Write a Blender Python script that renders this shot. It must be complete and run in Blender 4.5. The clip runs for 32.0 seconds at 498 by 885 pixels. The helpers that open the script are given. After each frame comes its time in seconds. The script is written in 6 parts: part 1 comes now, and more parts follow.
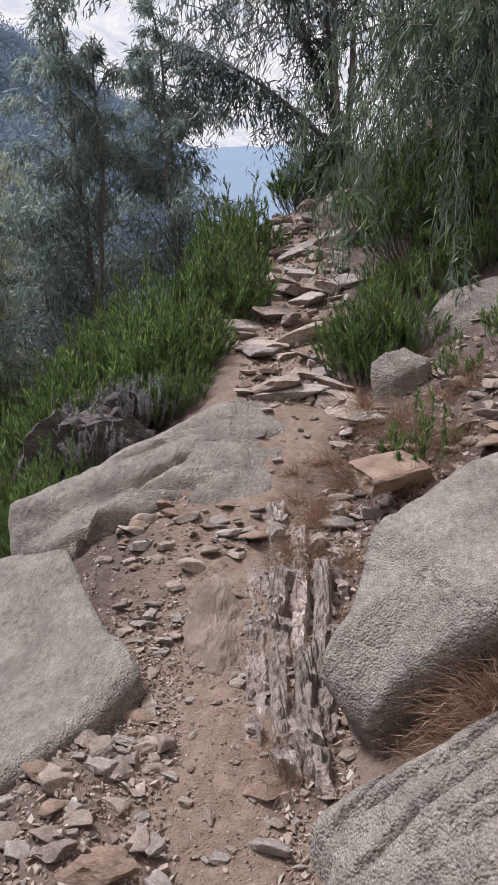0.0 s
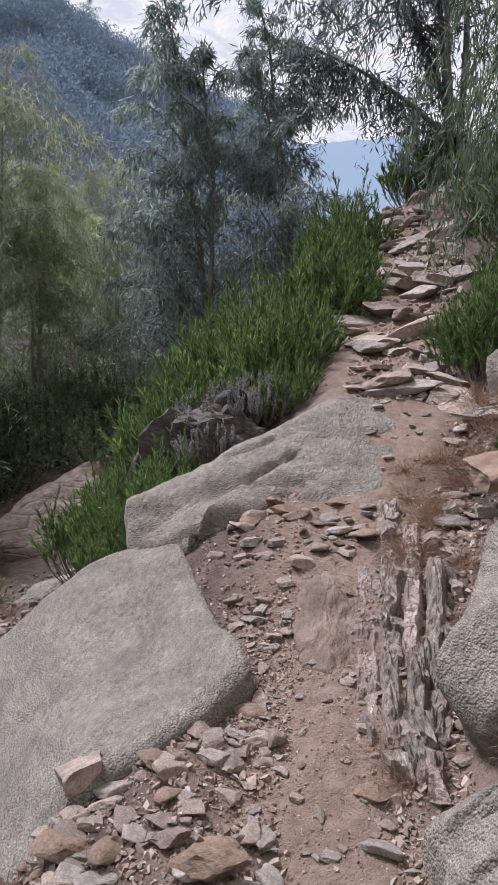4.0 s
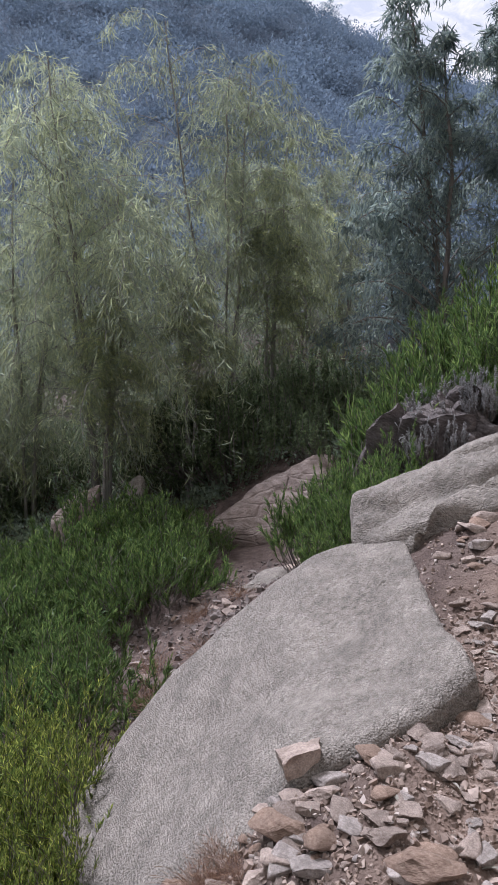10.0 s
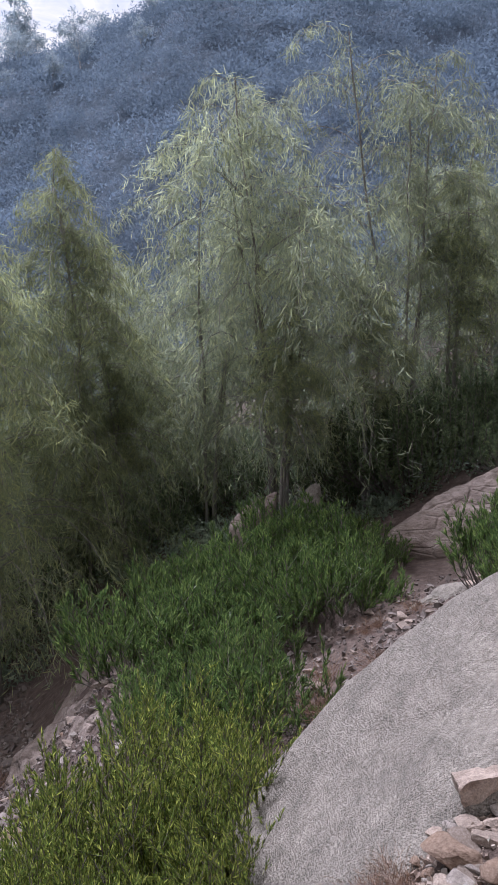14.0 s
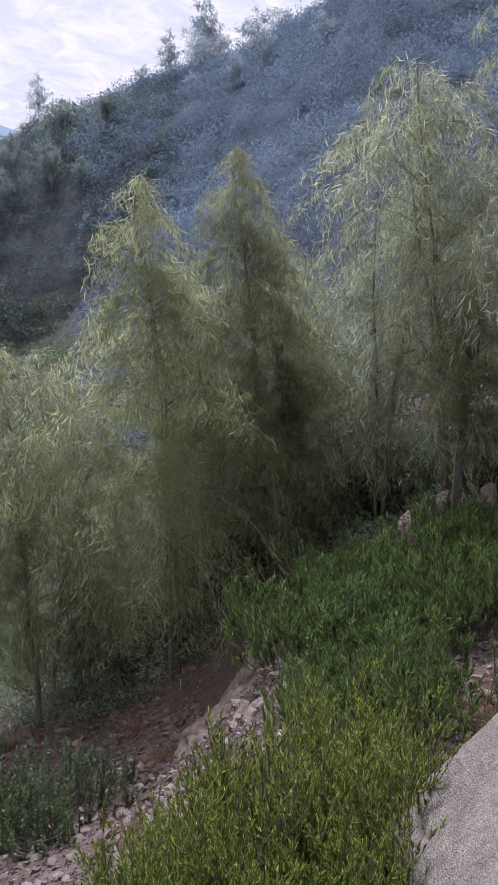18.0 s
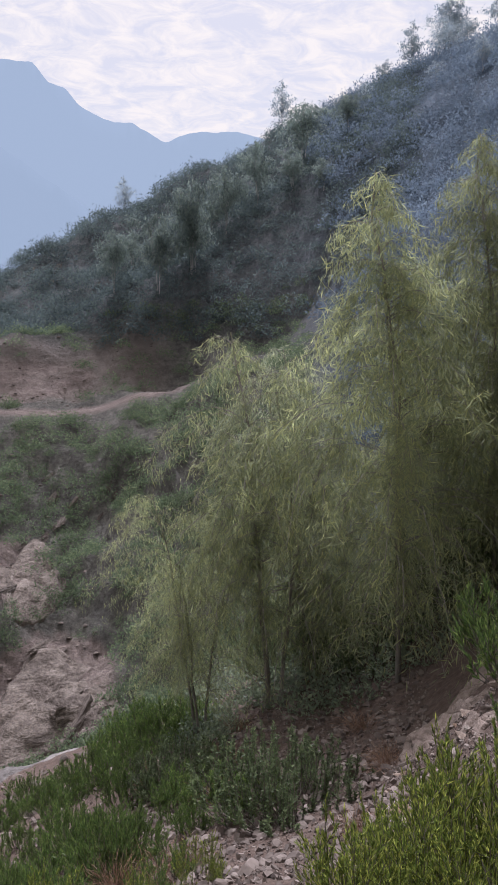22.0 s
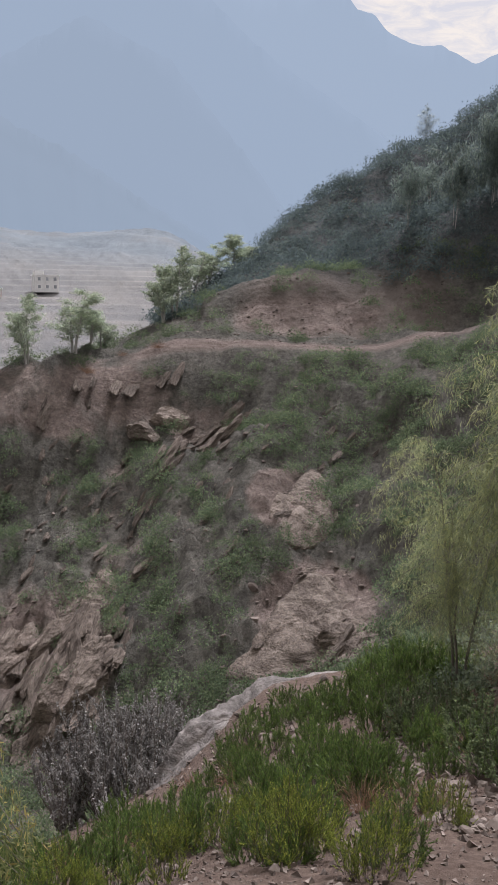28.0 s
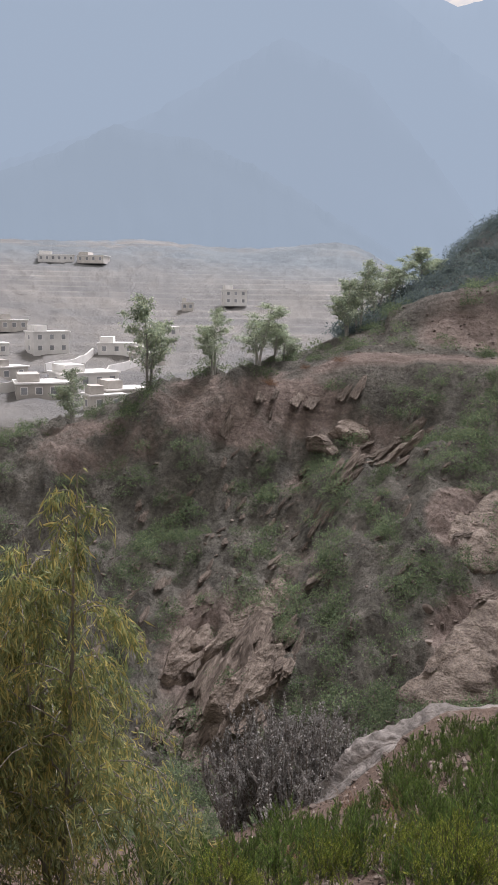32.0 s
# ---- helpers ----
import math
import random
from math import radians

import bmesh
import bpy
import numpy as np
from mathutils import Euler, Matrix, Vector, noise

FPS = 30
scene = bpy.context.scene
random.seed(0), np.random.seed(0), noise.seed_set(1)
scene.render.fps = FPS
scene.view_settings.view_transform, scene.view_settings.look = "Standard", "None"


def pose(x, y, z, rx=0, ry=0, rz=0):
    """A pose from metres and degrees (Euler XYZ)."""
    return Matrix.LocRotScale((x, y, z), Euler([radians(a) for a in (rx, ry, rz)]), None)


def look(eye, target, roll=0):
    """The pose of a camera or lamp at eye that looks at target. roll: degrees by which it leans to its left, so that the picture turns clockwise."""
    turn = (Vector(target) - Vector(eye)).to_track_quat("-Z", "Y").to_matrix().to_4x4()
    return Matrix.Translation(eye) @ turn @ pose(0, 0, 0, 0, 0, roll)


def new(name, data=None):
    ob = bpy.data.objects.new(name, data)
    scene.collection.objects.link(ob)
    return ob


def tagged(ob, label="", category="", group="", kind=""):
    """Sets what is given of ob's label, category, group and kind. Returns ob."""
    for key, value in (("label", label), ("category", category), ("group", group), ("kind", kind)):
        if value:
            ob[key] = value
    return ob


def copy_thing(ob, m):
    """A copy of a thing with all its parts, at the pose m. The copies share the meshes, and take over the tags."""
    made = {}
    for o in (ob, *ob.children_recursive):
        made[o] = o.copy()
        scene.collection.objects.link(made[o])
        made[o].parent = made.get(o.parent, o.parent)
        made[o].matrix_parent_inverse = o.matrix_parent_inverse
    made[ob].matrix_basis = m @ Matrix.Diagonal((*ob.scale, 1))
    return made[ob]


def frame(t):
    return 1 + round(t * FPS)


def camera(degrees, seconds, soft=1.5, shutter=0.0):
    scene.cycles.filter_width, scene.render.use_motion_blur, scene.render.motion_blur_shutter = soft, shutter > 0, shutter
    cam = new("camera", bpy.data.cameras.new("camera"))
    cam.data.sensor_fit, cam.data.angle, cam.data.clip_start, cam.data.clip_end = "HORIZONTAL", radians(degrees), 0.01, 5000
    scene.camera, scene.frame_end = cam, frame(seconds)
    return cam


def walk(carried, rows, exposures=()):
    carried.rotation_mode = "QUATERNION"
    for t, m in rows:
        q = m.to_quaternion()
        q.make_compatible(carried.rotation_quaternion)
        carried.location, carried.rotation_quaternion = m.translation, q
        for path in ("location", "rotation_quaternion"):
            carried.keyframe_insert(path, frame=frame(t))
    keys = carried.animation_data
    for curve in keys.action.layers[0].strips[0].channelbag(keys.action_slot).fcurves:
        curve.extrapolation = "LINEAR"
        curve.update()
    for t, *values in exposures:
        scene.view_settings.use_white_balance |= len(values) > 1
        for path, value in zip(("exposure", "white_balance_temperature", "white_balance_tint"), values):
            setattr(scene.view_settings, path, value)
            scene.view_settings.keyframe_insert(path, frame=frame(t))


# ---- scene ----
# All bearings are in degrees to the left of +y, seen from the standpoint; elevations are above the eye's level.
EYE = Vector((0.0, 0.0, 1.55))


def ray_point(az, el, r):
    """The point r metres away over the ground from the eye, at that bearing and elevation."""
    a, e = radians(az), radians(el)
    return Vector((-math.sin(a) * r, math.cos(a) * r, EYE.z + r * math.tan(e)))


# ---- camera: one slow turn to the left on the spot ----
cam = camera(35.96, 32.0, soft=1.15)
TURN = [(0, 2.05, -5.92, 1.03), (0.5, 2.71, -5.95, 0.87), (1, 3.54, -6.00, 0.75), (1.5, 4.44, -6.09, 0.63), (2, 5.58, -6.14, 0.49),
         (2.5, 6.78, -6.16, 0.56), (4.5, 11.69, -6.22, -0.23), (5, 13.26, -6.23, -0.35), (5.5, 14.63, -6.25, -0.36), (6, 16.22, -6.23, -0.37),
         (6.5, 17.88, -6.33, -0.13), (7, 19.27, -6.46, 0.11), (7.5, 20.50, -6.70, -0.00), (8, 21.67, -7.01, -0.29), (8.5, 23.03, -7.28, -0.33),
         (9, 25.06, -7.33, -0.46), (9.5, 26.24, -7.15, -0.33), (10, 27.25, -6.58, -0.15), (10.5, 28.25, -6.05, 0.16), (11, 29.36, -5.55, 0.42),
         (11.5, 30.70, -5.33, 0.44), (12, 32.85, -5.35, 0.31), (12.5, 34.59, -5.46, 0.04), (13, 36.15, -5.63, -0.15), (13.5, 38.20, -5.72, -0.25),
         (14, 40.47, -5.85, -0.62), (14.5, 42.27, -5.85, -0.90), (16.5, 48.46, -6.37, -0.91), (17, 49.97, -6.47, -0.62), (17.5, 51.41, -6.48, -0.49),
         (18, 53.19, -6.24, -0.36), (18.5, 55.10, -6.03, -0.30), (19, 57.08, -5.80, -0.22), (19.5, 58.94, -5.62, -0.20), (20, 61.47, -5.64, -0.21),
         (20.5, 64.36, -5.66, -0.40), (21, 66.22, -5.75, -0.58), (21.5, 68.83, -5.95, -0.79), (22, 70.50, -6.24, -0.75), (22.5, 72.23, -6.58, -0.57),
         (23, 74.12, -6.97, 0.12), (23.5, 75.46, -7.44, 0.38), (24, 76.77, -7.92, 0.57), (24.5, 79.32, -8.62, 0.66), (25, 80.86, -9.28, 0.73),
         (25.5, 82.82, -9.85, 0.67), (27.5, 89.27, -10.87, 0.68), (28, 91.29, -10.81, 0.72), (28.5, 92.78, -10.52, 0.70), (29, 94.07, -10.24, 0.67),
         (29.5, 95.34, -10.06, 0.73), (30, 96.45, -9.97, 0.54), (30.5, 97.58, -9.90, 0.34), (31, 101.26, -9.98, 0.15), (31.5, 102.80, -10.01, 0.31),
         (32, 104.79, -9.98, 0.62), ]
walk(cam, [(t, look(EYE, ray_point(yaw, pitch, 10.0), roll)) for t, yaw, pitch, roll in TURN],
     exposures=[(0, 0.41, 5680, 18), (8, 0.48, 5430, 20), (14, 0.52, 5370, 23), (18, 0.44, 5450, 26), (22, 0.34, 5700, 22), (24, 0.37, 5750, 20), (26, 0.30, 5800, 19), (28, 0.25, 5980, 19), (32, 0.27, 6150, 19)])

# ---- world, sun ----
SUN_AZ, SUN_EL = 70.0, 60.0
world = bpy.data.worlds.new("hazy_sky")
scene.world = world
world.use_nodes = True
nt = world.node_tree
nt.nodes.clear()
w_out = nt.nodes.new("ShaderNodeOutputWorld")
w_bg = nt.nodes.new("ShaderNodeBackground")
w_sky = nt.nodes.new("ShaderNodeTexSky")
w_sky.sky_type, w_sky.sun_disc = "NISHITA", False
w_sky.sun_elevation, w_sky.sun_rotation = radians(SUN_EL), radians(-SUN_AZ)
w_sky.dust_density, w_sky.air_density = 2.0, 1.2
w_tc = nt.nodes.new("ShaderNodeTexCoord")
w_sep = nt.nodes.new("ShaderNodeSeparateXYZ")
w_add = nt.nodes.new("ShaderNodeMath"); w_add.operation = "ADD"; w_add.inputs[1].default_value = 0.12
w_dx = nt.nodes.new("ShaderNodeMath"); w_dx.operation = "DIVIDE"
w_dy = nt.nodes.new("ShaderNodeMath"); w_dy.operation = "DIVIDE"
w_com = nt.nodes.new("ShaderNodeCombineXYZ")
w_noise = nt.nodes.new("ShaderNodeTexNoise")
w_noise.inputs["Scale"].default_value, w_noise.inputs["Detail"].default_value = 7.5, 10
w_noise.inputs["Roughness"].default_value, w_noise.inputs["Distortion"].default_value = 0.66, 0.7
w_map = nt.nodes.new("ShaderNodeMapping"); w_map.inputs["Scale"].default_value = (1.5, 1.2, 1.0)
w_map.inputs["Rotation"].default_value = (0, 0, radians(25))
w_ramp = nt.nodes.new("ShaderNodeValToRGB")
w_ramp.color_ramp.elements[0].position, w_ramp.color_ramp.elements[1].position = 0.40, 0.62
w_ramp.color_ramp.elements[0].color, w_ramp.color_ramp.elements[1].color = (0.6, 0.6, 0.6, 1), (1, 1, 1, 1)
w_scale = nt.nodes.new("ShaderNodeVectorMath"); w_scale.operation = "SCALE"; w_scale.inputs["Scale"].default_value = 0.07
w_mix = nt.nodes.new("ShaderNodeMix"); w_mix.data_type = "RGBA"
w_mix.inputs["B"].default_value = (0.75, 0.695, 0.585, 1)
L = nt.links.new
L(w_tc.outputs["Generated"], w_sep.inputs[0])
L(w_sep.outputs["Z"], w_add.inputs[0])
L(w_sep.outputs["X"], w_dx.inputs[0]); L(w_add.outputs[0], w_dx.inputs[1])
L(w_sep.outputs["Y"], w_dy.inputs[0]); L(w_add.outputs[0], w_dy.inputs[1])
L(w_dx.outputs[0], w_com.inputs[0]); L(w_dy.outputs[0], w_com.inputs[1])
L(w_com.outputs[0], w_map.inputs[0]); L(w_map.outputs[0], w_noise.inputs["Vector"])
L(w_noise.outputs["Fac"], w_ramp.inputs[0])
L(w_sky.outputs[0], w_scale.inputs[0])
L(w_scale.outputs[0], w_mix.inputs["A"]); L(w_ramp.outputs[0], w_mix.inputs["Factor"])
L(w_mix.outputs["Result"], w_bg.inputs["Color"]); L(w_bg.outputs[0], w_out.inputs[0])
w_bg.inputs["Strength"].default_value = 1.04

sun = new("sun", bpy.data.lights.new("sun", "SUN"))
sun.data.energy, sun.data.angle, sun.data.color = 4.3, radians(14), (1.0, 0.965, 0.92)
sun.matrix_world = look(ray_point(SUN_AZ, SUN_EL, 50), EYE)


# ---- materials ----
def shader(name):
    m = bpy.data.materials.new(name)
    m.use_nodes = True
    return m, m.node_tree.nodes, m.node_tree.links.new, m.node_tree.nodes["Principled BSDF"]


def ramp_node(nodes, stops):
    n = nodes.new("ShaderNodeValToRGB")
    e = n.color_ramp.elements
    while len(e) < len(stops):
        e.new(0.5)
    for el, (p, c) in zip(e, stops):
        el.position, el.color = p, (*c, 1)
    return n


def surface(name, stops, scale=6.0, stretch=(1, 1, 1), rough=0.9, bump=0.4, bump_scale=30.0, speck=0.0, speck_scale=160.0,
            tint=0.25, per_object=0.2, dist=0.02, crack=0.0, crack_scale=2.0, turn=(0, 0, 0), stain=None, grain=0.0):
    """Mineral surface: two scales of colour, fine specks, grain relief and optional cracks."""
    m, nodes, link, bsdf = shader(name)
    tc, mp = nodes.new("ShaderNodeTexCoord"), nodes.new("ShaderNodeMapping")
    mp.inputs["Scale"].default_value, mp.inputs["Rotation"].default_value = stretch, [radians(a) for a in turn]
    link(tc.outputs["Object"], mp.inputs[0])
    n1, n2, n3 = (nodes.new("ShaderNodeTexNoise") for _ in range(3))
    for n, sc, de in ((n1, scale, 8), (n2, scale * 0.18, 4), (n3, bump_scale, 10)):
        n.inputs["Scale"].default_value, n.inputs["Detail"].default_value, n.inputs["Roughness"].default_value = sc, de, 0.62
    for n in (n1, n3):
        link(mp.outputs[0], n.inputs["Vector"])
    link(tc.outputs["Object"], n2.inputs["Vector"])
    ramp = ramp_node(nodes, stops)
    link(n1.outputs["Fac"], ramp.inputs[0])
    info = nodes.new("ShaderNodeObjectInfo")
    hsv = nodes.new("ShaderNodeHueSaturation")
    val = nodes.new("ShaderNodeMath"); val.operation = "MULTIPLY_ADD"
    val.inputs[1].default_value, val.inputs[2].default_value = per_object * 2, 1 - per_object
    link(info.outputs["Random"], val.inputs[0])
    big = nodes.new("ShaderNodeMapRange")
    big.inputs["From Min"].default_value, big.inputs["From Max"].default_value = 0.3, 0.7
    big.inputs["To Min"].default_value, big.inputs["To Max"].default_value = 1 - tint, 1 + tint
    link(n2.outputs["Fac"], big.inputs[0])
    both = nodes.new("ShaderNodeMath"); both.operation = "MULTIPLY"
    link(val.outputs[0], both.inputs[0]); link(big.outputs[0], both.inputs[1])
    link(both.outputs[0], hsv.inputs["Value"]); link(ramp.outputs[0], hsv.inputs["Color"])
    colour = hsv.outputs[0]
    if stain:
        n4 = nodes.new("ShaderNodeTexNoise")
        n4.inputs["Scale"].default_value, n4.inputs["Detail"].default_value, n4.inputs["Roughness"].default_value = 1.6, 9, 0.68
        link(tc.outputs["Object"], n4.inputs["Vector"])
        sr = nodes.new("ShaderNodeMapRange"); sr.interpolation_type = "SMOOTHSTEP"
        sr.inputs["From Min"].default_value, sr.inputs["From Max"].default_value, sr.inputs["To Max"].default_value = 0.5, 0.7, 0.75
        link(n4.outputs["Fac"], sr.inputs[0])
        sm = nodes.new("ShaderNodeMix"); sm.data_type = "RGBA"
        sm.inputs["B"].default_value = (*stain, 1)
        link(sr.outputs[0], sm.inputs["Factor"]); link(colour, sm.inputs["A"])
        colour = sm.outputs["Result"]
    if speck:
        v = nodes.new("ShaderNodeTexNoise")
        v.inputs["Scale"].default_value, v.inputs["Detail"].default_value = speck_scale, 3
        link(mp.outputs[0], v.inputs["Vector"])
        vr = nodes.new("ShaderNodeMapRange")
        vr.inputs["From Min"].default_value, vr.inputs["From Max"].default_value = 0.35, 0.65
        vr.inputs["To Min"].default_value, vr.inputs["To Max"].default_value = 1 - speck, 1 + speck
        link(v.outputs["Fac"], vr.inputs[0])
        h2 = nodes.new("ShaderNodeHueSaturation")
        link(vr.outputs[0], h2.inputs["Value"]); link(colour, h2.inputs["Color"])
        colour = h2.outputs[0]
    link(colour, bsdf.inputs["Base Color"])
    bsdf.inputs["Roughness"].default_value = rough
    bsdf.inputs["Specular IOR Level"].default_value = 0.25
    b = nodes.new("ShaderNodeBump")
    b.inputs["Strength"].default_value, b.inputs["Distance"].default_value = bump, dist
    height = n3.outputs["Fac"]
    if crack:
        vo = nodes.new("ShaderNodeTexVoronoi"); vo.feature = "DISTANCE_TO_EDGE"
        vo.inputs["Scale"].default_value = crack_scale
        link(mp.outputs[0], vo.inputs["Vector"])
        cr = nodes.new("ShaderNodeMapRange")
        cr.inputs["From Max"].default_value, cr.inputs["To Max"].default_value = 0.06, crack
        link(vo.outputs["Distance"], cr.inputs[0])
        ad = nodes.new("ShaderNodeMath"); ad.operation = "ADD"
        link(cr.outputs[0], ad.inputs[0]); link(height, ad.inputs[1])
        height = ad.outputs[0]
    if grain:
        gv = nodes.new("ShaderNodeTexVoronoi")
        gv.inputs["Scale"].default_value = grain
        link(tc.outputs["Object"], gv.inputs["Vector"])
        ga = nodes.new("ShaderNodeMath"); ga.operation = "MULTIPLY_ADD"
        ga.inputs[1].default_value = -0.28
        link(gv.outputs["Distance"], ga.inputs[0]); link(height, ga.inputs[2])
        height = ga.outputs[0]
    link(height, b.inputs["Height"]); link(b.outputs[0], bsdf.inputs["Normal"])
    return m


def leaf_mat(name, dark, mid, light, through_light=0.35, rough=0.5, patch=1.3):
    """Foliage: every leaf its own tone, some light passing through."""
    m, nodes, link, bsdf = shader(name)
    geo = nodes.new("ShaderNodeNewGeometry")
    ramp = ramp_node(nodes, [(0.0, dark), (0.55, mid), (1.0, light)])
    link(geo.outputs["Random Per Island"], ramp.inputs[0])
    tc, n = nodes.new("ShaderNodeTexCoord"), nodes.new("ShaderNodeTexNoise")
    n.inputs["Scale"].default_value, n.inputs["Detail"].default_value = patch, 4
    link(tc.outputs["Object"], n.inputs["Vector"])
    mr = nodes.new("ShaderNodeMapRange")
    mr.inputs["From Min"].default_value, mr.inputs["From Max"].default_value = 0.3, 0.7
    mr.inputs["To Min"].default_value, mr.inputs["To Max"].default_value = 0.7, 1.3
    link(n.outputs["Fac"], mr.inputs[0])
    info = nodes.new("ShaderNodeObjectInfo")
    ov = nodes.new("ShaderNodeMath"); ov.operation = "MULTIPLY_ADD"
    ov.inputs[1].default_value, ov.inputs[2].default_value = 0.3, 0.85
    link(info.outputs["Random"], ov.inputs[0])
    mu = nodes.new("ShaderNodeMath"); mu.operation = "MULTIPLY"
    link(mr.outputs[0], mu.inputs[0]); link(ov.outputs[0], mu.inputs[1])
    hsv = nodes.new("ShaderNodeHueSaturation")
    link(ramp.outputs[0], hsv.inputs["Color"]); link(mu.outputs[0], hsv.inputs["Value"])
    link(hsv.outputs[0], bsdf.inputs["Base Color"])
    bsdf.inputs["Roughness"].default_value = rough
    bsdf.inputs["Specular IOR Level"].default_value = 0.35 if rough < 0.8 else 0.0
    tr = nodes.new("ShaderNodeBsdfTranslucent")
    link(hsv.outputs[0], tr.inputs["Color"])
    mix = nodes.new("ShaderNodeMixShader")
    mix.inputs[0].default_value = through_light
    link(bsdf.outputs[0], mix.inputs[1]); link(tr.outputs[0], mix.inputs[2])
    link(mix.outputs[0], nodes["Material Output"].inputs["Surface"])
    return m


def bark_mat(name, a, b):
    return surface(name, [(0.3, a), (0.7, b)], scale=9, stretch=(1, 1, 0.25), rough=0.9, bump=0.6, bump_scale=24)


GRANITE = surface("pale_granite", [(0.25, (0.135, 0.115, 0.092)), (0.45, (0.225, 0.196, 0.159)), (0.6, (0.27, 0.236, 0.193)), (0.78, (0.352, 0.31, 0.258))], scale=26,
                  stretch=(1.5, 0.75, 1.3), turn=(0, 0, 12), bump=1.0, bump_scale=22, speck=0.28, speck_scale=150, dist=0.038, tint=0.25, per_object=0.05, grain=100)
PALE_STONE = surface("pale_stone", [(0.3, (0.21, 0.175, 0.145)), (0.5, (0.32, 0.272, 0.23)), (0.7, (0.42, 0.365, 0.315))], scale=6,
                     bump=0.7, bump_scale=20, speck=0.2, speck_scale=30, dist=0.02, tint=0.2, per_object=0.2)
GNEISS = surface("banded_gneiss", [(0.3, (0.13, 0.10, 0.08)), (0.45, (0.21, 0.17, 0.138)), (0.56, (0.275, 0.23, 0.19)), (0.7, (0.37, 0.32, 0.275))], scale=14,
                 stretch=(2.2, 0.7, 0.8), bump=1.0, bump_scale=24, speck=0.25, dist=0.04, tint=0.3)
BROWN_ROCK = surface("brown_rock", [(0.3, (0.13, 0.10, 0.08)), (0.5, (0.25, 0.195, 0.16)), (0.7, (0.34, 0.28, 0.235))], scale=5,
                     stretch=(1, 1, 2), bump=0.9, bump_scale=14, speck=0.2, dist=0.04, tint=0.25, crack=0.5)
TRAIL_ROCK = surface("worn_tan_rock", [(0.3, (0.14, 0.1, 0.075)), (0.5, (0.21, 0.156, 0.118)), (0.7, (0.29, 0.226, 0.177))], scale=9,
                     stretch=(1.5, 0.7, 1), bump=1.0, bump_scale=16, speck=0.2, dist=0.035, tint=0.25)
LEDGE_ROCK = surface("grey_ledge_rock", [(0.3, (0.08, 0.073, 0.067)), (0.5, (0.165, 0.15, 0.138)), (0.7, (0.27, 0.245, 0.225))], scale=3,
                     stretch=(1, 1, 2), bump=1.0, bump_scale=7, speck=0.2, dist=0.06, tint=0.3)
FAR_ROCK = surface("far_bank_rock", [(0.3, (0.092, 0.074, 0.061)), (0.5, (0.168, 0.138, 0.114)), (0.7, (0.255, 0.215, 0.18))], scale=1.2,
                   stretch=(1, 1, 2), bump=1.0, bump_scale=2.5, speck=0.25, speck_scale=8, dist=0.3, tint=0.25)
DARK_ROCK = surface("dark_fractured_rock", [(0.3, (0.06, 0.05, 0.044)), (0.5, (0.115, 0.096, 0.085)), (0.7, (0.20, 0.17, 0.15))], scale=5,
                    stretch=(1, 1, 2.5), bump=1.0, bump_scale=9, speck=0.25, dist=0.06, tint=0.3)
STONE = surface("loose_stone", [(0.3, (0.18, 0.137, 0.107)), (0.5, (0.29, 0.226, 0.178)), (0.7, (0.395, 0.325, 0.265))], scale=9,
                bump=0.7, bump_scale=26, speck=0.2, dist=0.012, tint=0.2, per_object=0.22)
OCHRE = surface("ochre_stone", [(0.3, (0.155, 0.1, 0.068)), (0.5, (0.235, 0.162, 0.114)), (0.7, (0.32, 0.235, 0.172))], scale=8, stretch=(1, 1, 3),
                bump=0.7, bump_scale=22, speck=0.15, dist=0.012, tint=0.2, per_object=0.15)
WHITE_WALL = surface("whitewash", [(0.3, (0.70, 0.69, 0.67)), (0.6, (0.80, 0.79, 0.77))], scale=0.6, bump=0.1, tint=0.1, per_object=0.15)
MUD_WALL = surface("mud_wall", [(0.3, (0.46, 0.435, 0.405)), (0.6, (0.56, 0.535, 0.50))], scale=0.6, bump=0.1, tint=0.1, per_object=0.15)
# panes lifted to mid grey, imitating haze across the valley
HAZED_PANE = surface("hazed_window", [(0.3, (0.25, 0.26, 0.275)), (0.7, (0.30, 0.31, 0.325))], scale=2, rough=0.3, bump=0.0)
BARK = bark_mat("grey_bark", (0.10, 0.085, 0.07), (0.24, 0.21, 0.175))
# bark lightened in its colour where haze veils the gully trunks
GULLY_BARK = bark_mat("hazed_grey_bark", (0.16, 0.145, 0.125), (0.30, 0.275, 0.24))
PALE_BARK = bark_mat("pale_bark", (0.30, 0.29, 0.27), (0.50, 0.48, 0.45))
WILLOWY = leaf_mat("hanging_leaf", (0.205, 0.235, 0.142), (0.295, 0.322, 0.172), (0.43, 0.442, 0.19), 0.7)
# hanging leaf made paler and greyer in colour to imitate haze among the trees
HAZED_WILLOWY = leaf_mat("hazed_hanging_leaf", (0.235, 0.268, 0.192), (0.325, 0.353, 0.228), (0.445, 0.465, 0.24), 0.72)
WILLOWY_DARK = leaf_mat("dull_hanging_leaf", (0.135, 0.175, 0.168), (0.225, 0.272, 0.24), (0.345, 0.395, 0.31), 0.58)
CREST_LEAF = leaf_mat("dark_crest_leaf", (0.085, 0.105, 0.105), (0.14, 0.168, 0.16), (0.24, 0.275, 0.23), 0.52)
HANG_GREEN = leaf_mat("long_hanging_leaf", (0.085, 0.12, 0.08), (0.14, 0.185, 0.115), (0.245, 0.295, 0.165), 0.48)
